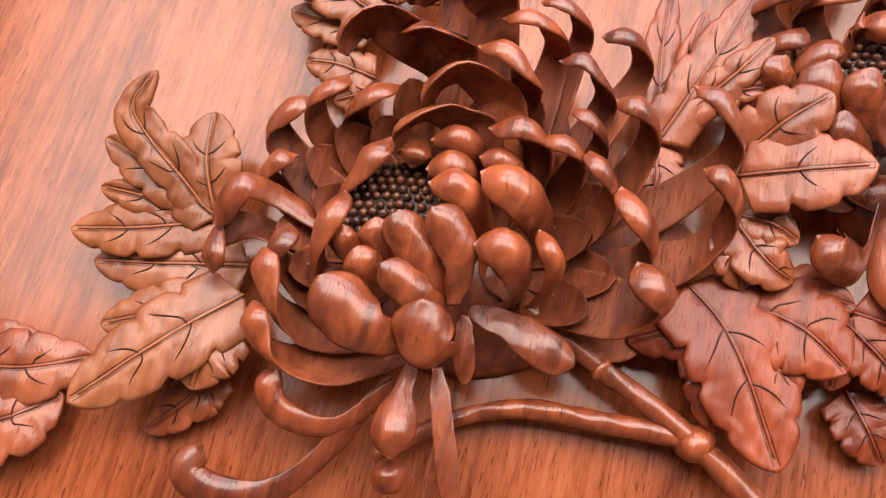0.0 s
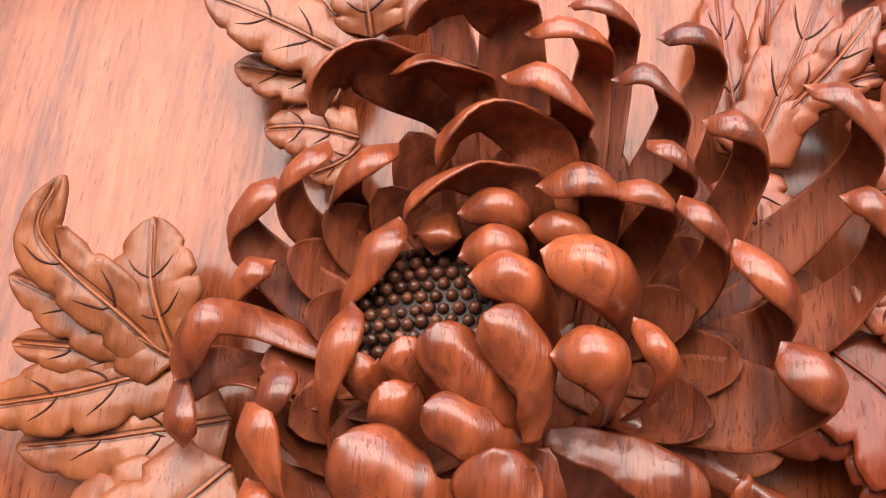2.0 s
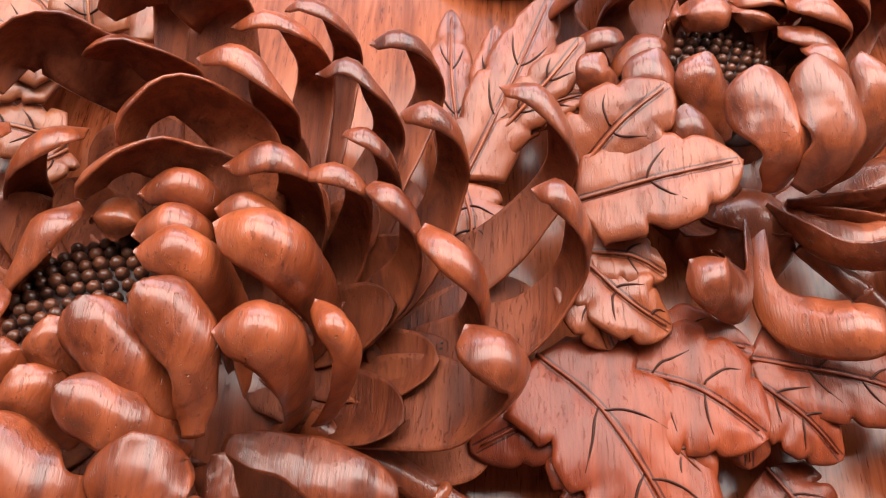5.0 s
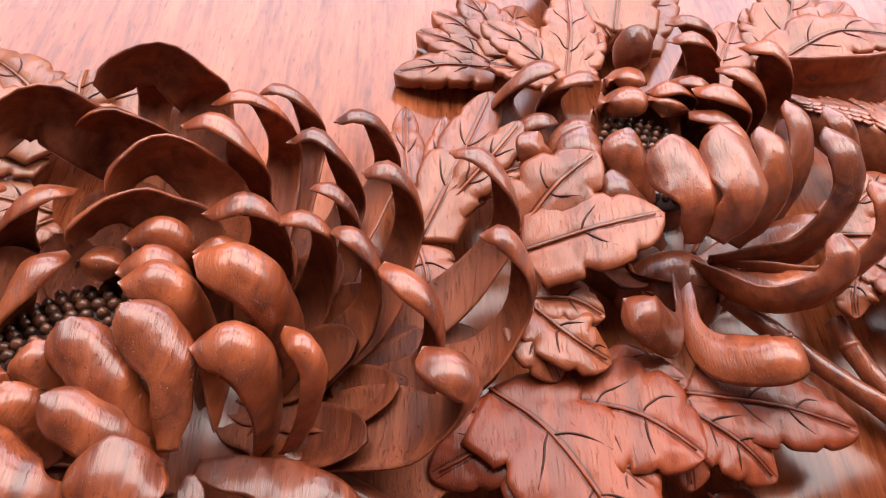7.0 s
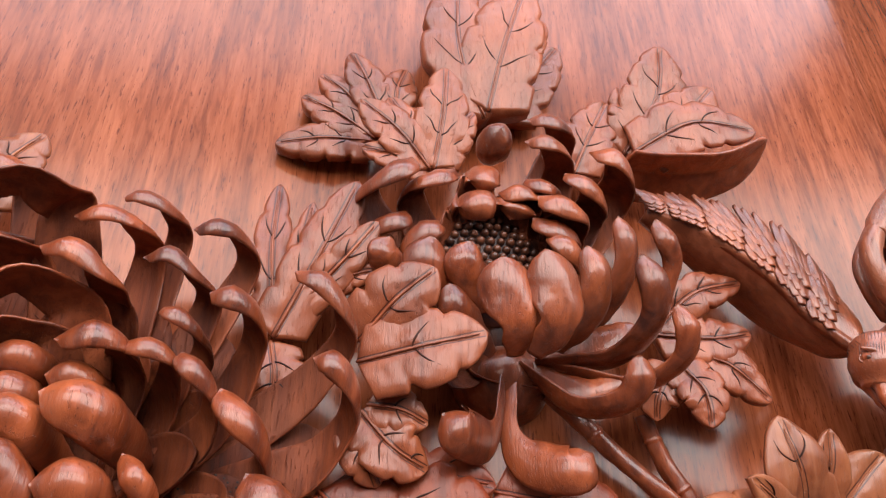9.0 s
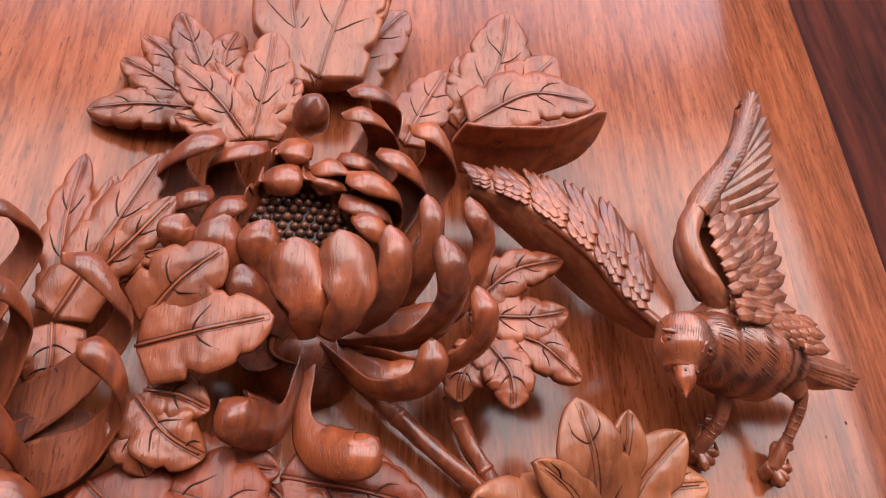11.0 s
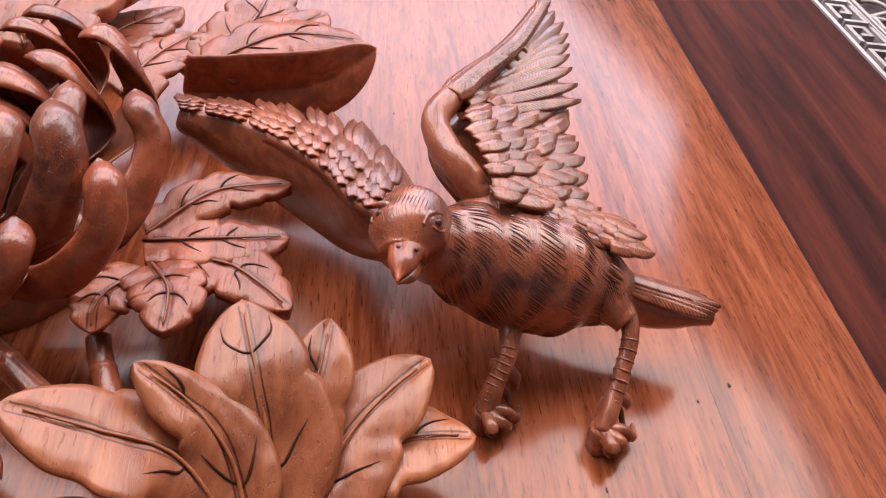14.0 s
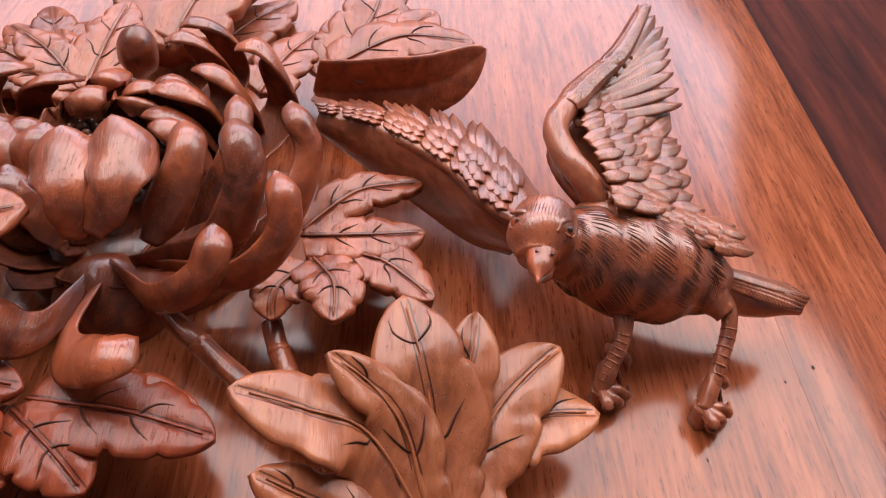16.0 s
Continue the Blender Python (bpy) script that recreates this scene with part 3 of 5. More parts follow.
pa([(0.019, 0.074, 0.046), (0.008, 0.085, 0.062), (-0.002, 0.097, 0.069), (-0.007, 0.106, 0.070)], 0.0198)
pa([(0.021, 0.071, 0.050), (0.023, 0.087, 0.066), (0.016, 0.100, 0.073), (0.008, 0.107, 0.074)], 0.0195)
pa([(-0.005, 0.085, 0.043), (-0.015, 0.096, 0.060), (-0.018, 0.104, 0.061)], 0.0170)
pa([(-0.022, 0.084, 0.038), (-0.030, 0.093, 0.055), (-0.033, 0.101, 0.056)], 0.0142)
pa([(-0.011, 0.073, 0.043), (-0.019, 0.082, 0.060), (-0.024, 0.090, 0.061)], 0.0191)
pa([(0.020, 0.071, 0.043), (0.010, 0.070, 0.059), (-0.001, 0.077, 0.066), (-0.011, 0.082, 0.067)], 0.0181)
pa([(0.005, 0.054, 0.044), (-0.011, 0.053, 0.060), (-0.025, 0.063, 0.067), (-0.037, 0.073, 0.068)], 0.0280)
pa([(0.024, 0.052, 0.042), (0.017, 0.046, 0.058), (0.010, 0.057, 0.065), (0.008, 0.069, 0.066)], 0.0262)
pa([(0.057, 0.080, 0.030), (0.064, 0.088, 0.057), (0.059, 0.097, 0.066), (0.054, 0.107, 0.059)], 0.0097, neck=0.78, root=True)
# hanging petals
pa([(0.026, 0.075, 0.030), (0.047, 0.068, 0.036), (0.062, 0.059, 0.040), (0.076, 0.053, 0.034)], 0.0187, bow=0.6, neck=0.7)
pa([(0.002, 0.043, 0.024), (-0.026, 0.016, 0.022), (-0.050, 0.016, 0.030), (-0.059, 0.027, 0.036), (-0.054, 0.036, 0.034)], 0.0132)
pa([(-0.006, 0.041, 0.022), (-0.028, 0.007, 0.018), (-0.052, -0.017, 0.018), (-0.076, -0.021, 0.026), (-0.090, -0.013, 0.032), (-0.084, -0.000, 0.030)], 0.0160)
pa([(0.006, 0.051, 0.036), (0.003, 0.034, 0.040), (0.001, 0.015, 0.046), (0.002, 0.004, 0.040)], 0.0199, neck=0.4)
pa([(0.016, 0.046, 0.034), (0.021, 0.024, 0.034), (0.026, 0.003, 0.032), (0.029, -0.013, 0.030)], 0.0100, bow=0.3, neck=0.95)
pa([(0.025, 0.071, 0.034), (0.027, 0.054, 0.032), (0.029, 0.041, 0.026)], 0.0101, bow=0.4, neck=0.8)
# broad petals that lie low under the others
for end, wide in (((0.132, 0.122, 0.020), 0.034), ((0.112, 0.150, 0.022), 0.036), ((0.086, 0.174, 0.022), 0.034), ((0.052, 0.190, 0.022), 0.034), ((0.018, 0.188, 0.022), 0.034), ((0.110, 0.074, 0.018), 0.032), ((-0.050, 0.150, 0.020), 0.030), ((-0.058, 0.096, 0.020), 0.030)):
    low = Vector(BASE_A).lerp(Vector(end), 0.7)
    pa([BASE_A, tuple(low + Vector((0, 0, 0.003))), end], wide, bow=-0.35, neck=0.8, material=WOOD_DULL)
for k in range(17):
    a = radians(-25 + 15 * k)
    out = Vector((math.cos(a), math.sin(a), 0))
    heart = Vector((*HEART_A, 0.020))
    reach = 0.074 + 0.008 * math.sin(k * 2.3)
    pa([tuple(heart + out * 0.02), tuple(heart + out * reach * 0.7 + Vector((0, 0, 0.004))), tuple(heart + out * reach + Vector((0, 0, 0.020)))], 0.025, bow=-0.5, neck=0.8, lift=tuple(Vector((0, 0, 1)) - out * 0.5), material=WOOD_DULL)

# worm-like pitted patches on the low petals; the holes' darkness is only colour
for cx, cy, cz, rx, ry in ((0.083, 0.102, 0.0262, 0.015, 0.0075), (0.091, 0.085, 0.0245, 0.010, 0.0055)):
    patch = part_mesh("pitted_patch", dome_mesh("pitted_patch", rx, ry, 0.0009, WOOD_DULL, 24, 6), flower_a, "patch of low petal set with dark dots for small holes")
    patch.location = (cx, cy, cz)
    for k in range(34):
        r, a = math.sqrt((k + 0.5) / 34) * 0.86, k * 2.39996
        hole = part_mesh("hole", dome_mesh("hole", random.uniform(0.0004, 0.0008), random.uniform(0.0004, 0.0006), 0.0001, DARK_GROUND, 8, 3), patch)
        hole.location = (rx * r * math.cos(a), ry * r * math.sin(a), 0.0009 * math.sqrt(1 - r * r))

# ---- second chrysanthemum ----
flower_b = thing("carved_chrysanthemum", "carved rosewood chrysanthemum half turned away with upright curled petals", "flower", "carved chrysanthemums")
BASE_B, HEART_B = (0.218, 0.154, 0.016), (0.214, 0.190)
seed_disc(flower_b, (0.212, 0.204, 0.035), 0.026, (4, 4, 0), (0.226, 0.190), 0.050)


def pb(spine, width, **more):
    petal(flower_b, BASE_B, HEART_B, spine, width, **more)


# caps behind the seed head
pb([(0.200, 0.236, 0.046), (0.198, 0.224, 0.055), (0.198, 0.222, 0.047)], 0.0248, neck=1.5, root=True, fan=True, hang=0.45)
pb([(0.226, 0.235, 0.046), (0.223, 0.224, 0.055), (0.222, 0.222, 0.047)], 0.0274, neck=1.5, root=True, fan=True, hang=0.45)
pb([(0.263, 0.224, 0.030), (0.256, 0.222, 0.057), (0.244, 0.223, 0.066), (0.234, 0.228, 0.059)], 0.0204, neck=1.5, root=True, fan=True, hang=0.45)
pb([(0.277, 0.235, 0.030), (0.270, 0.232, 0.057), (0.260, 0.235, 0.066), (0.252, 0.243, 0.059)], 0.0179, neck=1.5, root=True, fan=True, hang=0.45)
pb([(0.293, 0.244, 0.031), (0.287, 0.245, 0.061), (0.278, 0.251, 0.070), (0.266, 0.254, 0.063)], 0.0200, neck=1.5, root=True, fan=True, hang=0.45)
pb([(0.265, 0.260, 0.030), (0.254, 0.263, 0.057), (0.243, 0.262, 0.066), (0.234, 0.263, 0.059)], 0.0161, neck=1.5, root=True, fan=True, hang=0.45)
pb([(0.267, 0.278, 0.030), (0.261, 0.280, 0.055), (0.248, 0.279, 0.064), (0.239, 0.280, 0.057)], 0.0166, neck=1.5, root=True, fan=True, hang=0.45)
pb([(0.155, 0.248, 0.028), (0.156, 0.247, 0.047), (0.166, 0.249, 0.056), (0.177, 0.258, 0.049)], 0.0181, neck=1.5, root=True, fan=True, hang=0.45)
pb([(0.180, 0.248, 0.027), (0.177, 0.248, 0.043), (0.187, 0.248, 0.052), (0.199, 0.255, 0.045)], 0.0159, neck=1.5, root=True, fan=True, hang=0.45)
pb([(0.158, 0.225, 0.026), (0.155, 0.225, 0.038), (0.163, 0.224, 0.047), (0.172, 0.231, 0.040)], 0.0162, neck=1.5, root=True, fan=True, hang=0.45)
pb([(0.174, 0.215, 0.026), (0.170, 0.216, 0.040), (0.178, 0.218, 0.049), (0.187, 0.225, 0.042)], 0.0176, neck=1.5, root=True, fan=True, hang=0.45)
pb([(0.212, 0.255, 0.046), (0.209, 0.240, 0.056), (0.209, 0.237, 0.048)], 0.0188, neck=1.5, root=True, fan=True, hang=0.45)
pb([(0.244, 0.245, 0.028), (0.238, 0.239, 0.047), (0.227, 0.237, 0.056), (0.218, 0.237, 0.049)], 0.0164, neck=1.5, root=True, fan=True, hang=0.45)
pb([(0.254, 0.247, 0.028), (0.250, 0.241, 0.048), (0.241, 0.240, 0.057), (0.234, 0.246, 0.050)], 0.0150, neck=1.5, root=True, fan=True, hang=0.45)
pb([(0.260, 0.217, 0.029), (0.253, 0.212, 0.051), (0.241, 0.212, 0.060), (0.232, 0.219, 0.053)], 0.0173, neck=1.5, root=True, fan=True, hang=0.45)
pb([(0.258, 0.203, 0.029), (0.253, 0.198, 0.053), (0.245, 0.200, 0.062), (0.240, 0.210, 0.055)], 0.0184, neck=1.5, root=True, fan=True, hang=0.45)
# broad upright petals in front of the seed head
pb([(0.212, 0.147, 0.047), (0.212, 0.153, 0.063), (0.209, 0.170, 0.070), (0.207, 0.185, 0.071)], 0.0281)
pb([(0.219, 0.145, 0.051), (0.227, 0.152, 0.067), (0.229, 0.170, 0.074), (0.225, 0.186, 0.075)], 0.0263)
pb([(0.203, 0.172, 0.043), (0.194, 0.187, 0.060), (0.195, 0.200, 0.061)], 0.0202)
pb([(0.191, 0.176, 0.040), (0.178, 0.190, 0.057), (0.179, 0.204, 0.058)], 0.0235)
pb([(0.173, 0.195, 0.032), (0.160, 0.199, 0.049), (0.161, 0.209, 0.050)], 0.0166)
pb([(0.205, 0.153, 0.038), (0.189, 0.168, 0.055), (0.184, 0.180, 0.056)], 0.0181)
# petals that sweep up on the side towards the bird
pb([(0.236, 0.155, 0.036), (0.248, 0.165, 0.060), (0.251, 0.179, 0.070), (0.249, 0.193, 0.068)], 0.0159, neck=1.15)
pb([(0.250, 0.162, 0.032), (0.267, 0.179, 0.058), (0.270, 0.196, 0.070), (0.268, 0.210, 0.068)], 0.0119, neck=1.15)
pb([(0.229, 0.153, 0.026), (0.260, 0.146, 0.040), (0.274, 0.153, 0.066), (0.273, 0.166, 0.080), (0.268, 0.182, 0.078)], 0.0160, neck=1.15)
pb([(0.246, 0.156, 0.022), (0.283, 0.163, 0.034), (0.299, 0.186, 0.054), (0.295, 0.198, 0.066), (0.291, 0.212, 0.064)], 0.0129, neck=1.15)
pb([(0.229, 0.154, 0.024), (0.267, 0.135, 0.036), (0.287, 0.137, 0.056), (0.288, 0.148, 0.070), (0.285, 0.162, 0.068)], 0.0130, neck=1.15)
pb([(0.220, 0.153, 0.026), (0.238, 0.128, 0.034), (0.256, 0.121, 0.050), (0.262, 0.128, 0.062), (0.263, 0.140, 0.062)], 0.0143, neck=0.9)
pb([(0.226, 0.155, 0.024), (0.238, 0.142, 0.030), (0.249, 0.135, 0.036), (0.263, 0.138, 0.040)], 0.0124, bow=0.5)
pb([(0.227, 0.157, 0.022), (0.244, 0.156, 0.032), (0.263, 0.156, 0.044), (0.278, 0.156, 0.048)], 0.0199, bow=0.5, neck=0.9)
# curled petals hanging below
pb([(0.214, 0.152, 0.024), (0.208, 0.129, 0.028), (0.199, 0.114, 0.036), (0.184, 0.115, 0.052), (0.176, 0.123, 0.046)], 0.0232, neck=0.42, bow=1.25)
pb([(0.218, 0.152, 0.024), (0.210, 0.127, 0.026), (0.212, 0.108, 0.032), (0.227, 0.098, 0.046), (0.239, 0.103, 0.044)], 0.0220, neck=0.42, bow=1.1)
# added dome covers a bright gap, in place of a dark red stub
foot = part_mesh("calyx", dome_mesh("calyx", 0.024, 0.020, 0.026, WOOD_PETAL, 28, 8), flower_b)
foot.location = (0.218, 0.152, 0.002)
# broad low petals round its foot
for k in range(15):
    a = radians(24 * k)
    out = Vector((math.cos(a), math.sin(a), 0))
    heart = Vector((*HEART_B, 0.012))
    pb([tuple(heart + out * 0.012), tuple(heart + out * 0.034 + Vector((0, 0, 0.003))), tuple(heart + out * (0.050 + 0.005 * math.sin(k * 2.1)) + Vector((0, 0, 0.014)))], 0.024, bow=-0.5, neck=0.8, lift=tuple(Vector((0, 0, 1)) - out * 0.5), material=WOOD_DULL)

# ---- leaves, placed ----
leaf("golden-brown lobed wooden leaf with an upturned lobe beside the large flower", [
    ([(-0.107, 0.109, 0.024), (-0.127, 0.129, 0.036), (-0.148, 0.150, 0.045), (-0.140, 0.172, 0.050)], 0.0254),
    ([(-0.103, 0.108, 0.024), (-0.131, 0.124, 0.031), (-0.167, 0.142, 0.030)], 0.0299),
    ([(-0.106, 0.109, 0.022), (-0.137, 0.113, 0.028), (-0.165, 0.117, 0.026)], 0.0222),
    ([(-0.103, 0.107, 0.022), (-0.135, 0.098, 0.027), (-0.176, 0.094, 0.024)], 0.0326),
    ([(-0.104, 0.109, 0.024), (-0.111, 0.132, 0.032), (-0.113, 0.161, 0.032)], 0.0365),
], WOOD_GOLD)
leaf("narrow lobed wooden leaf lying under curled petals", [
    ([(-0.084, 0.087, 0.018), (-0.122, 0.082, 0.023), (-0.162, 0.080, 0.020)], 0.0341),
    ([(-0.093, 0.085, 0.017), (-0.112, 0.075, 0.022), (-0.133, 0.069, 0.018)], 0.0241),
], WOOD_HONEY)
leaf("large drooping lobed wooden leaf with deep veins", [
    ([(-0.080, 0.070, 0.028), (-0.108, 0.046, 0.035), (-0.149, 0.010, 0.034)], 0.0429),
    ([(-0.085, 0.066, 0.027), (-0.115, 0.057, 0.031), (-0.146, 0.048, 0.028)], 0.0336),
    ([(-0.083, 0.056, 0.027), (-0.092, 0.039, 0.031), (-0.096, 0.023, 0.028)], 0.0350),
], WOOD_HONEY)
leaf("small leaf tucked under a larger leaf", [
    ([(-0.088, 0.037, 0.010), (-0.102, 0.019, 0.013), (-0.122, 0.002, 0.008)], 0.0247),
    ([(-0.091, 0.031, 0.009), (-0.094, 0.020, 0.013), (-0.098, 0.010, 0.008)], 0.0191),
])
leaf("lobed wooden leaf lying flat on the panel board", [
    ([(-0.221, 0.022, 0.018), (-0.182, 0.024, 0.020), (-0.152, 0.034, 0.014)], 0.0406),
    ([(-0.217, -0.004, 0.018), (-0.188, -0.002, 0.020), (-0.162, 0.014, 0.014)], 0.0445),
    ([(-0.224, 0.028, 0.016), (-0.196, 0.037, 0.018), (-0.181, 0.040, 0.012)], 0.0227),
])
leaf("carved leaf with a hollowed lobe behind the large flower", [
    ([(-0.037, 0.225, 0.026), (-0.067, 0.239, 0.036), (-0.097, 0.254, 0.038)], 0.0346),
    ([(-0.035, 0.232, 0.024), (-0.059, 0.265, 0.027), (-0.086, 0.295, 0.022)], 0.0366),
    ([(-0.031, 0.234, 0.028), (-0.032, 0.249, 0.035), (-0.032, 0.265, 0.034)], 0.0305),
    ([(-0.026, 0.239, 0.024), (-0.016, 0.264, 0.027), (-0.002, 0.288, 0.022)], 0.0345),
    ([(-0.042, 0.221, 0.022), (-0.065, 0.222, 0.026), (-0.089, 0.230, 0.022)], 0.0258),
], WOOD_HONEY)
leaf("small carved leaf below curled petals", [
    ([(-0.038, 0.196, 0.016), (-0.058, 0.200, 0.021), (-0.077, 0.202, 0.018)], 0.0265),
    ([(-0.038, 0.193, 0.015), (-0.044, 0.185, 0.019), (-0.059, 0.182, 0.014)], 0.0190),
], WOOD_HONEY)
leaf("tall carved leaf with a long midrib between two flowers", [
    ([(0.109, 0.175, 0.022), (0.108, 0.218, 0.022), (0.113, 0.267, 0.014)], 0.0213),
    ([(0.110, 0.174, 0.024), (0.120, 0.210, 0.029), (0.129, 0.247, 0.026)], 0.0165),
    ([(0.108, 0.170, 0.026), (0.128, 0.206, 0.035), (0.151, 0.253, 0.036)], 0.0304),
    ([(0.118, 0.183, 0.028), (0.140, 0.202, 0.041), (0.157, 0.221, 0.046)], 0.0212),
    ([(0.128, 0.190, 0.028), (0.144, 0.195, 0.039), (0.159, 0.196, 0.042)], 0.0150),
    ([(0.107, 0.169, 0.024), (0.108, 0.148, 0.027), (0.103, 0.133, 0.022)], 0.0291),
])
leaf("broad three-lobed carved leaf standing proud of the board", [
    ([(0.142, 0.149, 0.042), (0.170, 0.150, 0.055), (0.197, 0.153, 0.060)], 0.0399),
    ([(0.144, 0.159, 0.041), (0.160, 0.173, 0.055), (0.178, 0.185, 0.061)], 0.0364),
    ([(0.143, 0.130, 0.036), (0.155, 0.112, 0.039), (0.170, 0.103, 0.034)], 0.0300),
    ([(0.141, 0.125, 0.034), (0.144, 0.110, 0.037), (0.149, 0.098, 0.031)], 0.0228),
    ([(0.146, 0.132, 0.036), (0.159, 0.128, 0.040), (0.172, 0.122, 0.036)], 0.0219),
], teeth=2)
leaf("large glossy red-brown carved leaf under the flower", [
    ([(0.125, 0.100, 0.026), (0.145, 0.073, 0.032), (0.166, 0.020, 0.030)], 0.0508),
    ([(0.132, 0.083, 0.024), (0.138, 0.057, 0.027), (0.140, 0.034, 0.022)], 0.0296),
    ([(0.147, 0.095, 0.026), (0.174, 0.083, 0.033), (0.194, 0.066, 0.032)], 0.0495),
    ([(0.150, 0.077, 0.025), (0.165, 0.063, 0.031), (0.174, 0.052, 0.028)], 0.0293),
    ([(0.144, 0.100, 0.024), (0.175, 0.101, 0.030), (0.200, 0.097, 0.028)], 0.0309),
    ([(0.150, 0.097, 0.024), (0.124, 0.080, 0.027), (0.100, 0.070, 0.022)], 0.0335),
], WOOD_RED)
leaf("spreading carved leaf below the second flower", [
    ([(0.200, 0.096, 0.022), (0.234, 0.086, 0.026), (0.264, 0.076, 0.022)], 0.0359),
    ([(0.196, 0.092, 0.022), (0.212, 0.074, 0.025), (0.224, 0.060, 0.020)], 0.0311),
    ([(0.207, 0.101, 0.020), (0.236, 0.095, 0.024), (0.258, 0.088, 0.020)], 0.0228),
    ([(0.196, 0.095, 0.020), (0.193, 0.076, 0.024), (0.191, 0.059, 0.020)], 0.0262),
], WOOD_RED)
leaf("small leaf low on the board below other leaves", [
    ([(0.202, 0.062, 0.010), (0.209, 0.045, 0.014), (0.217, 0.030, 0.010)], 0.0315),
], WOOD_RED)
leaf("flat many-lobed carved leaf resting on the board", [
    ([(0.166, 0.301, 0.012), (0.138, 0.300, 0.015), (0.110, 0.299, 0.010)], 0.0279),
    ([(0.166, 0.303, 0.012), (0.146, 0.318, 0.016), (0.126, 0.334, 0.012)], 0.0270),
    ([(0.169, 0.307, 0.013), (0.151, 0.334, 0.017), (0.137, 0.351, 0.013)], 0.0268),
    ([(0.174, 0.308, 0.014), (0.165, 0.338, 0.019), (0.157, 0.370, 0.015)], 0.0276),
    ([(0.180, 0.313, 0.014), (0.181, 0.335, 0.018), (0.190, 0.360, 0.013)], 0.0259),
], thick=0.010)
leaf("upright cupped carved leaf behind the second flower", [
    ([(0.191, 0.269, 0.028), (0.175, 0.290, 0.035), (0.156, 0.312, 0.034)], 0.0302),
    ([(0.191, 0.269, 0.028), (0.180, 0.297, 0.034), (0.173, 0.317, 0.032)], 0.0269),
    ([(0.193, 0.269, 0.028), (0.201, 0.302, 0.037), (0.207, 0.337, 0.038)], 0.0330),
    ([(0.196, 0.270, 0.028), (0.209, 0.293, 0.035), (0.220, 0.307, 0.034)], 0.0231),
    ([(0.192, 0.269, 0.026), (0.172, 0.275, 0.032), (0.155, 0.281, 0.030)], 0.0225),
])
leaf("tall dark carved leaf with a curled top", [
    ([(0.228, 0.309, 0.028), (0.218, 0.355, 0.036), (0.226, 0.425, 0.036)], 0.0469),
    ([(0.230, 0.312, 0.030), (0.246, 0.360, 0.039), (0.269, 0.415, 0.040)], 0.0521),
    ([(0.237, 0.334, 0.030), (0.254, 0.359, 0.036), (0.278, 0.391, 0.034)], 0.0327),
], thick=0.016)
leaf("small carved leaf beside a tall dark leaf", [
    ([(0.247, 0.322, 0.012), (0.264, 0.351, 0.016), (0.294, 0.390, 0.012)], 0.0403),
], thick=0.008)
leaf("small oval carved leaf behind petals", [
    ([(0.275, 0.271, 0.026), (0.287, 0.293, 0.032), (0.306, 0.323, 0.031)], 0.0332),
])
leaf("large folded carved leaf with a smooth shadowed underside", [
    ([(0.308, 0.284, 0.026), (0.317, 0.306, 0.034), (0.316, 0.334, 0.034)], 0.0311),
    ([(0.309, 0.285, 0.028), (0.334, 0.319, 0.040), (0.348, 0.363, 0.044)], 0.0456),
    ([(0.316, 0.285, 0.032), (0.348, 0.306, 0.042), (0.372, 0.328, 0.044)], 0.0403),
    ([(0.311, 0.280, 0.036), (0.348, 0.296, 0.046), (0.387, 0.290, 0.048)], 0.0412),
])
leaf_underside()
leaf("carved leaf with narrow lobes under the second flower", [
    ([(0.295, 0.170, 0.028), (0.319, 0.187, 0.035), (0.349, 0.194, 0.034)], 0.0247),
    ([(0.294, 0.167, 0.028), (0.321, 0.162, 0.033), (0.347, 0.166, 0.030)], 0.0276),
    ([(0.297, 0.159, 0.028), (0.325, 0.149, 0.032), (0.346, 0.129, 0.029)], 0.0308),
], thick=0.006)
leaf("small carved leaf with a deep midrib", [
    ([(0.299, 0.150, 0.032), (0.306, 0.132, 0.037), (0.305, 0.115, 0.035)], 0.0275),
    ([(0.297, 0.149, 0.031), (0.284, 0.133, 0.033), (0.282, 0.122, 0.028)], 0.0241),
])
leaf("big honey-brown carved leaf with scalloped upturned lobes near the bird", [
    ([(0.335, 0.032, 0.014), (0.318, 0.062, 0.036), (0.295, 0.067, 0.050), (0.271, 0.072, 0.058)], 0.0397),
    ([(0.335, 0.032, 0.014), (0.326, 0.068, 0.038), (0.312, 0.079, 0.050), (0.302, 0.085, 0.056)], 0.0264),
    ([(0.335, 0.032, 0.014), (0.337, 0.069, 0.032), (0.334, 0.087, 0.046), (0.330, 0.114, 0.050)], 0.0437),
    ([(0.335, 0.032, 0.014), (0.345, 0.075, 0.032), (0.353, 0.091, 0.042), (0.357, 0.108, 0.046)], 0.0299),
    ([(0.335, 0.032, 0.014), (0.358, 0.072, 0.028), (0.375, 0.088, 0.034), (0.389, 0.098, 0.036)], 0.0389),
    ([(0.335, 0.032, 0.014), (0.354, 0.067, 0.022), (0.377, 0.075, 0.026), (0.402, 0.076, 0.024)], 0.0408),
    ([(0.335, 0.032, 0.014), (0.312, 0.038, 0.028), (0.290, 0.045, 0.040), (0.278, 0.049, 0.046)], 0.0274),
], WOOD_HONEY, teeth=2, depth=0.2, base=0.7, blunt=3.4, cup=-0.04)


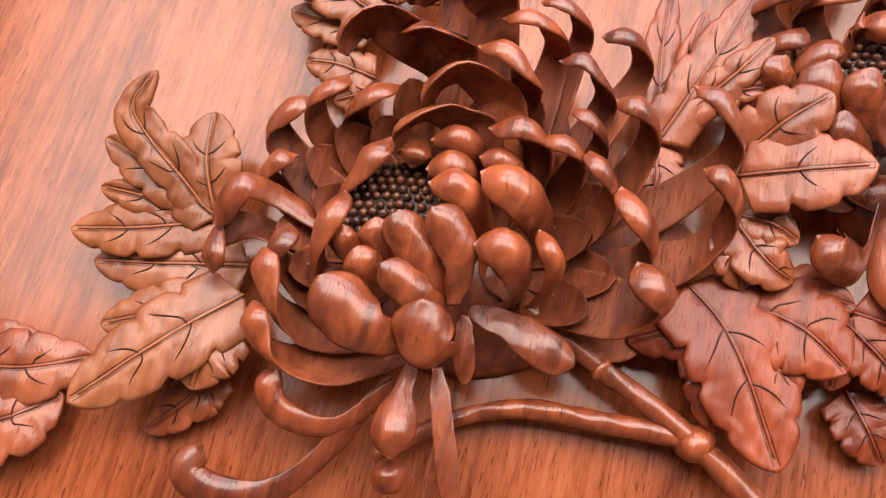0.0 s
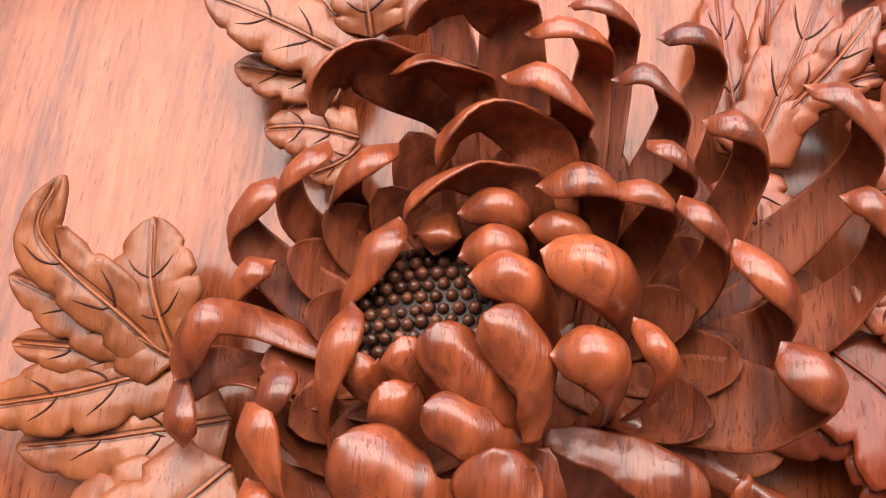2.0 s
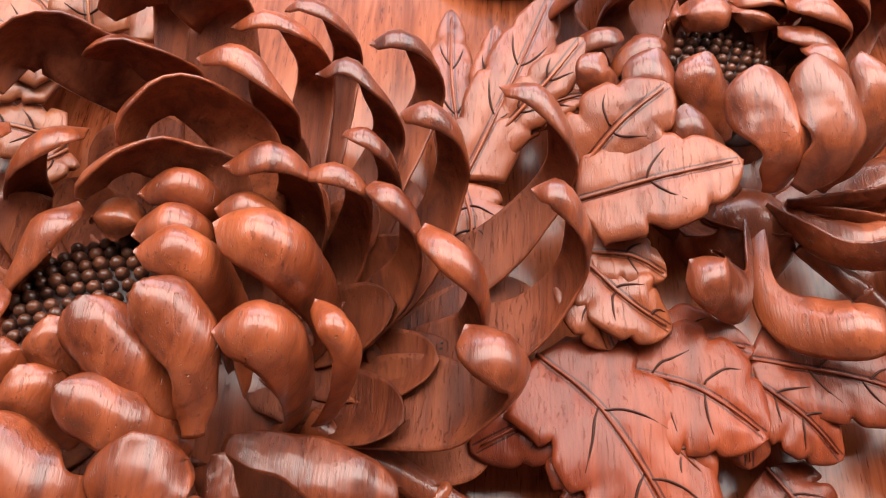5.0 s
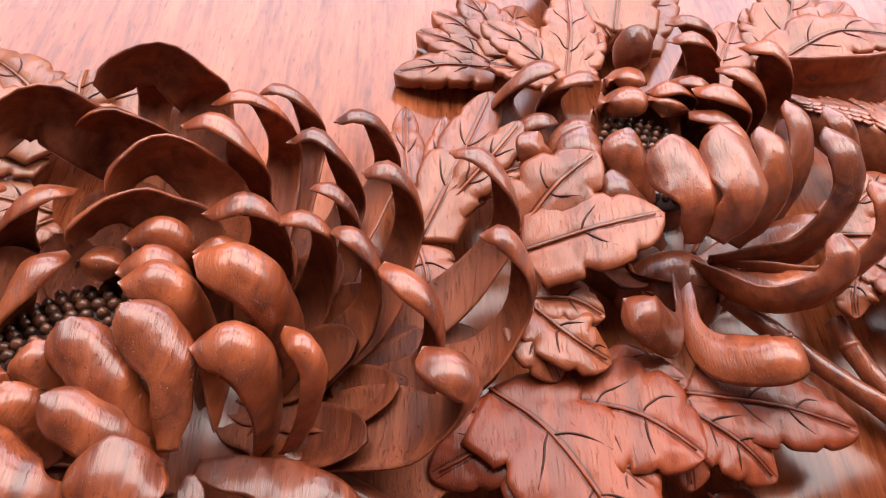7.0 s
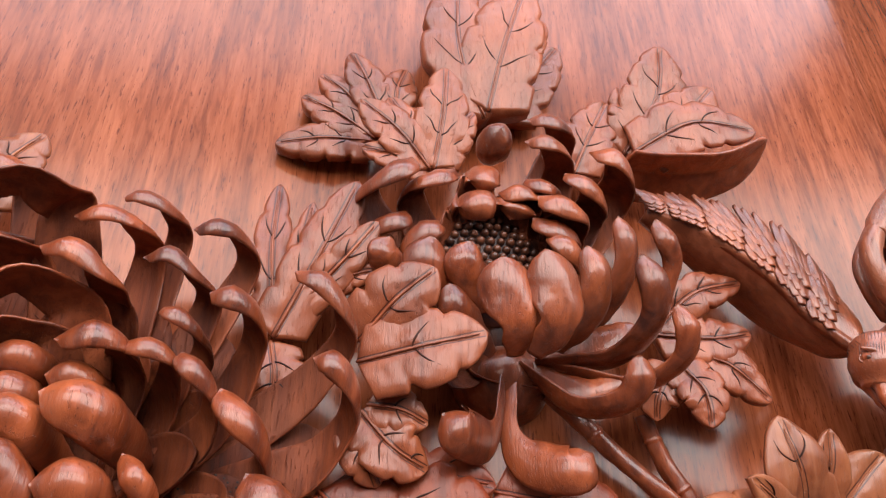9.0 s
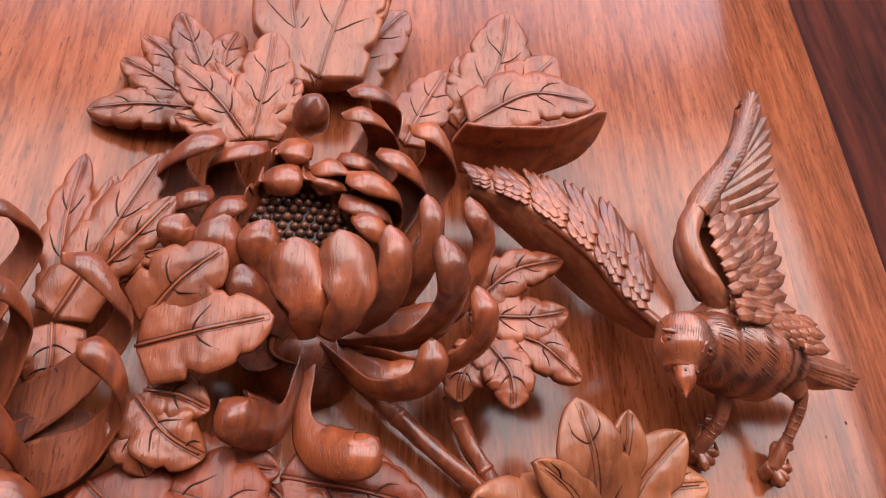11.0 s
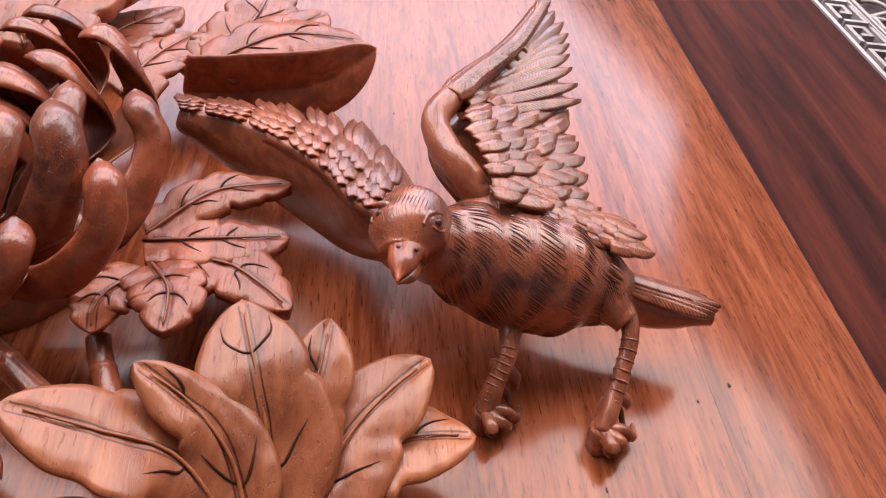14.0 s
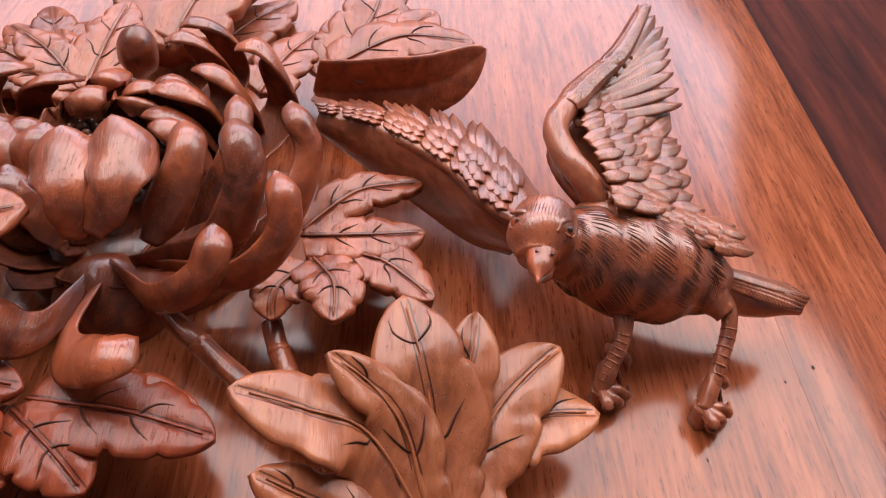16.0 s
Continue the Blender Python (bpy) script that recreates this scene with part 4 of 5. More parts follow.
# ---- stems ----
def stem(label, points, radii):
    v, f = tube(points, radii, 16, 48, 0.25)
    ob = tagged(new("carved_branch", mesh_from("carved_branch", v, f, WOOD_PETAL)), label, "branch", "carved branches")
    run = spline(points, 9)
    for k in (2, 6):
        d = (run[k + 1] - run[k - 1]).normalized()
        v, f = tube([run[k] - d * 0.002, run[k], run[k] + d * 0.002], [radii[0] * 0.95, radii[0] * 1.12, radii[0] * 0.95], 14, 8, 0.3)
        part_mesh("leaf_scar", mesh_from("leaf_scar", v, f, WOOD_PETAL), ob)
    return ob


stem("round polished wooden stem running from the flower", [(0.05, 0.082, 0.022), (0.092, 0.056, 0.018), (0.131, 0.031, 0.016), (0.158, 0.009, 0.015), (0.2, -0.03, 0.012)], [0.0055, 0.0048, 0.0058, 0.0058])
stem("thin curved wooden side stem joining a knot", [(-0.01, 0.005, 0.008), (0.024, 0.026, 0.011), (0.057, 0.035, 0.013), (0.095, 0.033, 0.014), (0.128, 0.031, 0.015)], [0.004, 0.0045, 0.005])
stem("straight wooden stem below the second flower", [(0.236, 0.142, 0.018), (0.262, 0.114, 0.014), (0.291, 0.085, 0.012), (0.315, 0.06, 0.010)], [0.0045, 0.0045, 0.005])
stem("short wooden stem behind a leaf", [(0.282, 0.13, 0.016), (0.288, 0.108, 0.012), (0.300, 0.083, 0.010)], [0.0042, 0.0042])


def lump(name, label, category, at, radii, material=None, turn=0.0, group=""):
    """A rounded carved knob, a little uneven, with a faint point on top."""
    verts, faces, seg, rings = [], [], 22, 14
    m = Euler((0, 0, radians(turn))).to_matrix()
    for i in range(rings + 1):
        a = math.pi * i / rings
        for j in range(seg):
            b = 2 * math.pi * j / seg
            d = Vector((math.sin(a) * math.cos(b), math.sin(a) * math.sin(b), math.cos(a)))
            k = 1 + 0.10 * noise.noise(d * 1.6 + Vector(at) * 40) + 0.05 * math.exp(-(a / 0.25) ** 2)
            verts.append(Vector(at) + m @ Vector((d.x * radii[0], d.y * radii[1], d.z * radii[2])) * k)
    for i in range(rings):
        for j in range(seg):
            k = (j + 1) % seg
            faces.append((i * seg + j, (i + 1) * seg + j, (i + 1) * seg + k, i * seg + k))
    return tagged(new(name, mesh_from(name, verts, faces, material or WOOD_PETAL)), label, category, group)


lump("carved_knot", "rounded wooden knot where two branches join", "knot", (0.134, 0.029, 0.014), (0.0095, 0.0085, 0.010), turn=30)
lump("carved_bud", "small round wooden bud below the large flower", "bud", (0.000, -0.003, 0.022), (0.008, 0.008, 0.009), group="carved buds")
lump("carved_bud", "round wooden bud beside the second flower", "bud", (0.221, 0.268, 0.050), (0.0095, 0.0095, 0.013), group="carved buds")

# ---- bird: one carved piece ----
bird_v, bird_f, bird_m, bird_a = [], [], [], []


def add_bird(verts, faces, which=0, strokes=()):
    k = len(bird_v)
    bird_a.extend(list(strokes) + [(0.0, 0.0, 0.0)] * (len(verts) - len(strokes)))
    bird_v.extend(verts)
    bird_f.extend(tuple(k + i for i in f) for f in faces)
    bird_m.extend([which] * len(faces))


def loft(points, radii, flatten=1.0, which=0, count=40, seg=28, lumpy=0.04, cut=0.0, span=(0.0, 1.0)):
    pts = spline(points, count)
    verts, faces, strokes, run = [], [], [], 0.0
    for i, p in enumerate(pts):
        t = (pts[min(i + 1, count - 1)] - pts[max(i - 1, 0)]).normalized()
        x = t.cross(Vector((0, 0, 1))).normalized()
        y = x.cross(t)
        s = i / (count - 1) * (len(radii) - 1)
        k = min(int(s), len(radii) - 2)
        e = smooth_step(s - k)
        r = radii[k] * (1 - e) + radii[k + 1] * e
        run += (p - pts[max(i - 1, 0)]).length
        for j in range(seg):
            a = 2 * math.pi * j / seg - math.pi / 2
            inside = span[0] <= i / (count - 1) <= span[1]
            strokes.append(((a * max(radii) * 0.9 - run * 0.85) * 620, (run + 0.004 * math.sin(a)) * cut, 1.0 if cut and inside else 0.0))
            d = x * math.cos(a) + y * math.sin(a) * flatten
            verts.append(p + d * r * (1 + lumpy * noise.noise(p * 150 + d * 2)))
    for i in range(count - 1):
        for j in range(seg):
            k = (j + 1) % seg
            faces.append((i * seg + j, i * seg + k, (i + 1) * seg + k, (i + 1) * seg + j))
    faces += [tuple(range(seg))[::-1], tuple((count - 1) * seg + j for j in range(seg))]
    add_bird(verts, faces, which, strokes)


def strokes(points, radii, bands, turns, long, slant=0.5, flatten=1.0, size=0.0002, lay=0.0):
    """Knife cuts laid as thin dark tubes over a lofted form: bands across it (from, to along its length), each a row of
    strokes that run with it.
    """
    pts = spline(points, 60)

    def on(s, a):
        x = max(0.0, min(58.99, s * 59))
        p = pts[int(x)].lerp(pts[int(x) + 1], x - int(x))
        t = (pts[min(int(x) + 2, 59)] - pts[max(int(x) - 1, 0)]).normalized()
        e = t.cross(Vector((0, 0, 1))).normalized()
        f = e.cross(t)
        q = min(s, 0.9999) * (len(radii) - 1)
        k = min(int(q), len(radii) - 2)
        g = smooth_step(q - k)
        r = (radii[k] * (1 - g) + radii[k + 1] * g) * 1.004
        return p + e * math.cos(a) * r + f * math.sin(a) * r * flatten, r

    for s0, s1 in bands:
        a = radians(turns[0])
        while a < radians(turns[1]):
            s = s0 + random.uniform(-0.012, 0.012)
            reach = (s1 - s0) * random.uniform(0.75, 1.1)
            _, r = on(s, a)
            run = [on(s + reach * q, a + lay * math.sin(a * 3) + slant * reach * long / max(r, 0.004) * (q + 0.35 * q * q))[0] for q in (0, 0.35, 0.7, 1)]
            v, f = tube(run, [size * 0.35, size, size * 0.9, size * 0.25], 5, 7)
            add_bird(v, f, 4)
            a += random.uniform(0.85, 1.2) * 0.00118 / max(r, 0.004)


def feather(root, way, normal, length, width, bend=0.12, soft=2.6):
    """One carved feather: a curved blade with a raised shaft and notched barbs."""
    way, normal = way.normalized(), normal.normalized()
    side = way.cross(normal).normalized()
    n, grid, normals, thick, strokes = 15, [], [], [], []
    for i in range(n):
        s = i / (n - 1)
        w = width * 0.5 * (0.6 + 0.4 * math.sin(min(1, s * 1.6) * math.pi / 2)) * max(0.04, 1 - s ** soft) ** 0.6
        row, nr, tr = [], [], []
        for j in range(-4, 5):
            u = j / 4
            p = root + way * length * s + side * u * w
            p = p + normal * (length * bend * (s - s * s) + width * (0.09 * (1 - u * u) + 0.03 * max(0, 1 - abs(u) * 4)))
            row.append(p), nr.append(normal), tr.append(0.0009)
            strokes.append(((length * s - abs(u) * w * 1.1) * 560, 0.15 + 0.35 * abs(u), 1.0 if 0.12 < abs(u) and s > 0.4 else 0.0))
        grid.append(row), normals.append(nr), thick.append(tr)
    add_bird(*shell(grid, normals, thick), 1, strokes)


def wing(lead, trail, rows, flip=1, tip_way=0.8, thick=0.004, first=0.0, primaries=0.15):
    """A wing: a bowed sheet between its leading and trailing edge, laid with rows of feathers."""
    n, m = 30, 12
    a, b = spline(lead, n), spline(trail, n)
    up = lambda i: ((b[i] - a[i]).cross(a[min(i + 1, n - 1)] - a[max(i - 1, 0)]) * flip).normalized()
    grid, normals, th = [], [], []
    for i in range(n):
        nn = up(i)
        grid.append([a[i].lerp(b[i], j / (m - 1)) + nn * 0.0035 * math.sin(math.pi * j / (m - 1)) for j in range(m)])
        normals.append([nn] * m)
        th.append([thick * (1 - 0.6 * j / (m - 1)) for j in range(m)])
    add_bird(*shell(grid, normals, th), 1)
    for start, reach, count, wide in rows:
        for k in range(count):
            s = first + (1 - first) * (k + 0.5) / count
            i = min(n - 2, int(s * (n - 1)))
            chord = b[i] - a[i]
            span = (a[i + 1] - a[max(i - 1, 0)]).normalized()
            way = chord.normalized() + span * tip_way * (0.35 + s) + Vector([random.uniform(-0.08, 0.08) for _ in range(3)])
            root = a[i].lerp(b[i], start + random.uniform(-0.03, 0.03)) + up(i) * 0.0036 * math.sin(math.pi * min(1, start + 0.1))
            long = max(chord.length, 0.018) * reach * (1 + primaries * s * (start > 0.35))
            feather(root, way, up(i) + way.normalized() * -0.10, long, wide * random.uniform(0.9, 1.1))


FAR_RIDGE = [(0.385, 0.141, 0.053), (0.369, 0.163, 0.050), (0.356, 0.190, 0.048), (0.330, 0.219, 0.045), (0.304, 0.236, 0.040)]
FAR_TRAIL = [(0.397, 0.166, 0.047), (0.386, 0.216, 0.038), (0.345, 0.241, 0.034), (0.304, 0.246, 0.036)]
FAR_LOW = [(0.384, 0.158, 0.022), (0.371, 0.178, 0.010), (0.352, 0.200, 0.010), (0.304, 0.236, 0.028)]
# body, neck and head, with their carved strokes
TRUNK = [(0.380, 0.128, 0.052), (0.389, 0.134, 0.0525), (0.402, 0.138, 0.047), (0.420, 0.138, 0.040), (0.440, 0.135, 0.036), (0.460, 0.132, 0.033), (0.476, 0.130, 0.031)]
GIRTH = [0.006, 0.0135, 0.0195, 0.0230, 0.0225, 0.0155, 0.006]
loft(TRUNK, GIRTH, 1.0, 0, 70, 48, 0.03)
strokes(TRUNK, GIRTH, [(0.14, 0.21), (0.23, 0.33), (0.37, 0.47), (0.51, 0.61), (0.65, 0.74), (0.78, 0.87)], (-70, 200), 0.098, -0.30)
SKULL = [(0.392, 0.148, 0.0570), (0.3875, 0.139, 0.0595), (0.383, 0.129, 0.0600), (0.3805, 0.121, 0.0590)]
DOME = [0.005, 0.0130, 0.0132, 0.0078]
loft(SKULL, DOME, 0.97, 0, 30, 34, 0.02)
strokes(SKULL, DOME, [(0.22, 0.42), (0.46, 0.68)], (20, 160), 0.03, 0.0, 0.97, 0.00018)
strokes(SKULL, DOME, [(0.12, 0.30), (0.36, 0.52)], (-60, 15), 0.03, 0.5, 0.97, 0.00018)
loft([(0.400, 0.148, 0.050), (0.416, 0.150, 0.050), (0.440, 0.147, 0.047), (0.460, 0.140, 0.043)], [0.006, 0.0125, 0.0125, 0.006], 0.9, 1, 26, 22)
# beak
loft([(0.3825, 0.1250, 0.0610), (0.3800, 0.1170, 0.0625), (0.3765, 0.1065, 0.0625)], [0.0072, 0.0050, 0.0005], 0.8, 3, 14, 18, 0.02)
loft([(0.3830, 0.1240, 0.0560), (0.3810, 0.1160, 0.0570), (0.3775, 0.1085, 0.0595)], [0.0068, 0.0046, 0.0006], 0.65, 3, 12, 16, 0.02)
# nostrils as dark beads: their darkness is colour, nothing is sunk
for nx, ny, nz in ((0.3838, 0.1170, 0.0662), (0.3782, 0.1185, 0.0662)):
    e = Vector((nx, ny, nz))
    loft([e + Vector((0, 0.0008, -0.0006)), e, e + Vector((0, -0.0008, 0.0006))], [0.0002, 0.0008, 0.0002], 1.0, 2, 7, 10, 0.0)
# the eyes: a ball in a rim under a heavy brow
for ex, ey, ez, out in ((0.3918, 0.1268, 0.0682, 1), (0.3742, 0.1336, 0.0664, -1)):
    e = Vector((ex, ey, ez))
    ring = [e + Vector((math.cos(t) * 0.0027, math.sin(t) * 0.0022, -0.0006 - out * math.cos(t) * 0.0018)) for t in [2 * math.pi * k / 14 for k in range(15)]]
    add_bird(*tube(ring, [0.0005, 0.0005], 8, 30), 1)
    loft([e + Vector((-0.0006 * out, 0.0004, -0.0020)), e, e + Vector((0.0006 * out, -0.0004, 0.0016))], [0.0012, 0.0026, 0.0010], 1.0, 3, 11, 16, 0.0)
    loft([e + Vector((0.0002 * out, -0.0004, 0.0008)), e + Vector((0.0005 * out, -0.0007, 0.0017)), e + Vector((0.0007 * out, -0.0009, 0.0021))], [0.0013, 0.0012, 0.0003], 1.0, 2, 7, 12, 0.0)
    brow = [e + Vector((-0.0052 * out, -0.0022, 0.0016)), e + Vector((-0.0022 * out, 0.0022, 0.0026)), e + Vector((0.0022 * out, 0.0046, 0.0006))]
    add_bird(*tube(brow, [0.0006, 0.0015, 0.0007], 10, 20), 0)
# the slit of the beak, laid on as a dark tube
add_bird(*tube([(0.3862, 0.1235, 0.0640), (0.3846, 0.1180, 0.0634), (0.3812, 0.1125, 0.0626)], [0.0002, 0.00055, 0.0002], 6, 12), 4)
# raised wing beside the head: a bent arm, long primaries towards its tip and rounded coverts below
ARM = [(0.4230, 0.1500, 0.0460), (0.4100, 0.1610, 0.0620), (0.4030, 0.1740, 0.0660), (0.4030, 0.1920, 0.0680), (0.4200, 0.2130, 0.0700), (0.4440, 0.2380, 0.0740), (0.4690, 0.2780, 0.0770)]
wing([Vector(p) - Vector((0, 0, 0.010)) for p in ARM[1:]], [Vector(p) - Vector((0.003, 0, 0.010)) for p in ((0.4530, 0.1470, 0.0500), (0.4570, 0.1650, 0.0520), (0.4610, 0.1860, 0.0540), (0.4700, 0.2130, 0.0560), (0.4720, 0.2260, 0.0660), (0.4710, 0.2810, 0.0770))], [], 1)
loft(ARM, [0.0062, 0.0058, 0.0056, 0.0052, 0.0046, 0.0034, 0.0010], 1.0, 1, 60, 20, 0.10)
arm = spline(ARM[3:], 30)
tips = spline([(0.4710, 0.2810, 0.0770), (0.4760, 0.2600, 0.0730), (0.4710, 0.2360, 0.0700), (0.4720, 0.2260, 0.0660), (0.4720, 0.2160, 0.0620)], 9)
for k in range(8, -1, -1):
    s = k / 8
    root = arm[int(17 - 14 * s)] + Vector((0.003, -0.003, -0.001 - 0.003 * s))
    way = tips[k] - root
    feather(root, way, Vector((0.15, -0.2, 1)), way.length, 0.0092, 0.06, soft=4.0)
near, far = spline([(0.4210, 0.2050, 0.0630), (0.4160, 0.1800, 0.0620), (0.4170, 0.1600, 0.0610), (0.4170, 0.1370, 0.0600)], 24), spline([(0.4700, 0.2130, 0.0560), (0.4610, 0.1860, 0.0540), (0.4570, 0.1650, 0.0520), (0.4530, 0.1470, 0.0500)], 24)
for row, (u, reach, wide) in enumerate(((0.66, 0.44, 0.0104), (0.48, 0.42, 0.0100), (0.30, 0.40, 0.0094), (0.14, 0.36, 0.0088), (-0.02, 0.32, 0.0078))):
    for k in range(11):
        i = min(22, int((k + 0.5 * (row % 2)) / 11 * 23))
        chord = far[i] - near[i]
        way = chord.normalized() + Vector((0, 0.95 - 0.125 * k + random.uniform(-0.22, 0.22), 0.02 + random.uniform(-0.08, 0.08)))
        root = near[i].lerp(far[i], u + random.uniform(-0.05, 0.05)) + Vector((0, random.uniform(-0.0015, 0.0015), 0.0010 + 0.0012 * row + random.uniform(0, 0.0012)))
        feather(root, way, Vector((0.1 + 0.1 * random.random(), -0.12, 1)), chord.length * reach * random.uniform(0.95, 1.15), wide * random.uniform(0.9, 1.1), 0.10, soft=3.2)
# small feathers wrapped over the upper arm
for k in range(22):
    s = 0.06 + 0.94 * k / 21
    p = arm[int(2 + 24 * s)]
    d = (arm[min(29, int(4 + 24 * s))] - p).normalized()
    for turn in (-0.8, 0.1, 0.9):
        n = Vector((-0.2, 0.2, 1)).normalized()
        side = d.cross(n).normalized()
        n2 = (n * math.cos(turn) + side * math.sin(turn)).normalized()
        feather(p + n2 * (0.0052 - 0.0036 * s), d + side * turn * 0.2, n2, 0.012, 0.0072 - 0.003 * s, 0.14, soft=3.0)
# spread wing on the far side of the head
wing(FAR_RIDGE, FAR_TRAIL, [(0.50, 0.62, 20, 0.0088), (0.30, 0.48, 20, 0.0084), (0.14, 0.38, 20, 0.0078), (0.02, 0.30, 20, 0.0072)], 1, 1.2, first=0.13)
wing(FAR_RIDGE, FAR_LOW, [], -1)
# back coverts and tail
for k in range(40):
    s, a = k / 39, (k * 0.381966) % 1.0
    p = Vector((0.415 + 0.050 * s, 0.160 - 0.010 * s - 0.020 * a, 0.0612 - 0.009 * s + 0.0022 * math.sin(math.pi * min(1.0, a * 1.1))))
    feather(p, Vector((1.0, -0.12 + 0.2 * (a - 0.5), -0.28)), Vector((0.1, 0.15 - 0.5 * a, 1)), 0.013, 0.0075)
for k in range(7):
    a = (k - 3) / 3
    feather(Vector((0.462, 0.131 + 0.003 * a, 0.041 - 0.002 * abs(a))), Vector((1.0, -0.20 + 0.10 * a, -0.24)), Vector((0.05, 0.35 * a, 1)), 0.048 - 0.006 * abs(a), 0.0075, 0.05)
loft([(0.460, 0.131, 0.030), (0.485, 0.126, 0.024), (0.506, 0.1215, 0.024)], [0.011, 0.0065, 0.003], 1.2, 0, 20, 16)
# feathered thighs
loft([(0.438, 0.138, 0.036), (0.455, 0.129, 0.035), (0.466, 0.115, 0.030)], [0.0175, 0.0130, 0.0048], 1.0, 0, 30, 30, 0.04)
strokes([(0.438, 0.138, 0.036), (0.455, 0.129, 0.035), (0.466, 0.115, 0.030)], [0.0175, 0.0130, 0.0048], [(0.25, 0.52), (0.56, 0.82)], (-60, 190), 0.035, -0.2)
# legs with ringed shanks, and clenched feet
for leg in ([(0.462, 0.128, 0.034), (0.467, 0.113, 0.029), (0.460, 0.097, 0.018), (0.452, 0.084, 0.008)], [(0.424, 0.124, 0.028), (0.421, 0.110, 0.024), (0.415, 0.101, 0.015), (0.412, 0.096, 0.007)]):
    run = spline(leg, 30)
    add_bird(*tube(leg, [0.0055, 0.0032, 0.0030, 0.0042], 14, 40, 0.2), 1)
    for k in range(11, 28, 2):
        t = (run[k + 1] - run[k - 1]).normalized()
        x = t.cross(Vector((0, 0, 1))).normalized()
        y = x.cross(t)
        ring = [run[k] + x * math.cos(w) * 0.0031 + y * math.sin(w) * 0.0031 for w in [2 * math.pi * q / 10 for q in range(11)]]
        add_bird(*tube(ring, [0.0004, 0.0004], 6, 22), 1)
    f = Vector(leg[-1])
    for dx, dy, bend in ((0.0060, -0.0055, 0.005), (0.0095, -0.001, 0.005), (0.0010, -0.008, 0.004)):
        add_bird(*tube([f + Vector((0, 0, 0.001)), f + Vector((dx * 0.7, dy, 0.0015)), f + Vector((dx * 1.3, dy * 0.7, -0.003)), f + Vector((dx * 1.2 + 0.003, dy * 0.2 + bend, -0.0035))], [0.0027, 0.0024, 0.0019, 0.0006], 12, 22, 0.3), 1)
    add_bird(*tube([f + Vector((0.001, 0.004, 0.002)), f + Vector((0.005, 0.011, 0.002)), f + Vector((0.010, 0.009, -0.001)), f + Vector((0.011, 0.004, -0.003))], [0.0028, 0.0025, 0.002, 0.0006], 12, 22, 0.2), 1)
    add_bird(*tube([f + Vector((0, 0, 0.002)), f + Vector((0, -0.001, -0.0085))], [0.0045, 0.004], 14, 8, 0.2), 1)
for hook in ([(0.4160, 0.1100, 0.0160), (0.4190, 0.1080, 0.0170), (0.4240, 0.1060, 0.0140), (0.4250, 0.1030, 0.0090)], [(0.4570, 0.0960, 0.0160), (0.4590, 0.0940, 0.0160), (0.4630, 0.0930, 0.0130), (0.4650, 0.0930, 0.0080)]):
    add_bird(*tube(hook, [0.0026, 0.0027, 0.0022, 0.0006], 12, 24, 0.15), 1)
bird_me = mesh_from("carved_bird", bird_v, bird_f, WOOD_BIRD)
bird_me.materials.append(WOOD_FEATHER)
bird_me.materials.append(WOOD_SEED)
bird_me.materials.append(WOOD_PETAL)
bird_me.materials.append(WOOD_STROKE)
bird_me.polygons.foreach_set("material_index", bird_m)
plume = bird_me.attributes.new("plume", "FLOAT_VECTOR", "POINT")
plume.data.foreach_set("vector", [x for t in bird_a for x in t])
tagged(new("carved_bird", bird_me), "carved rosewood bird with one raised wing and hatched plumage", "bird carving")

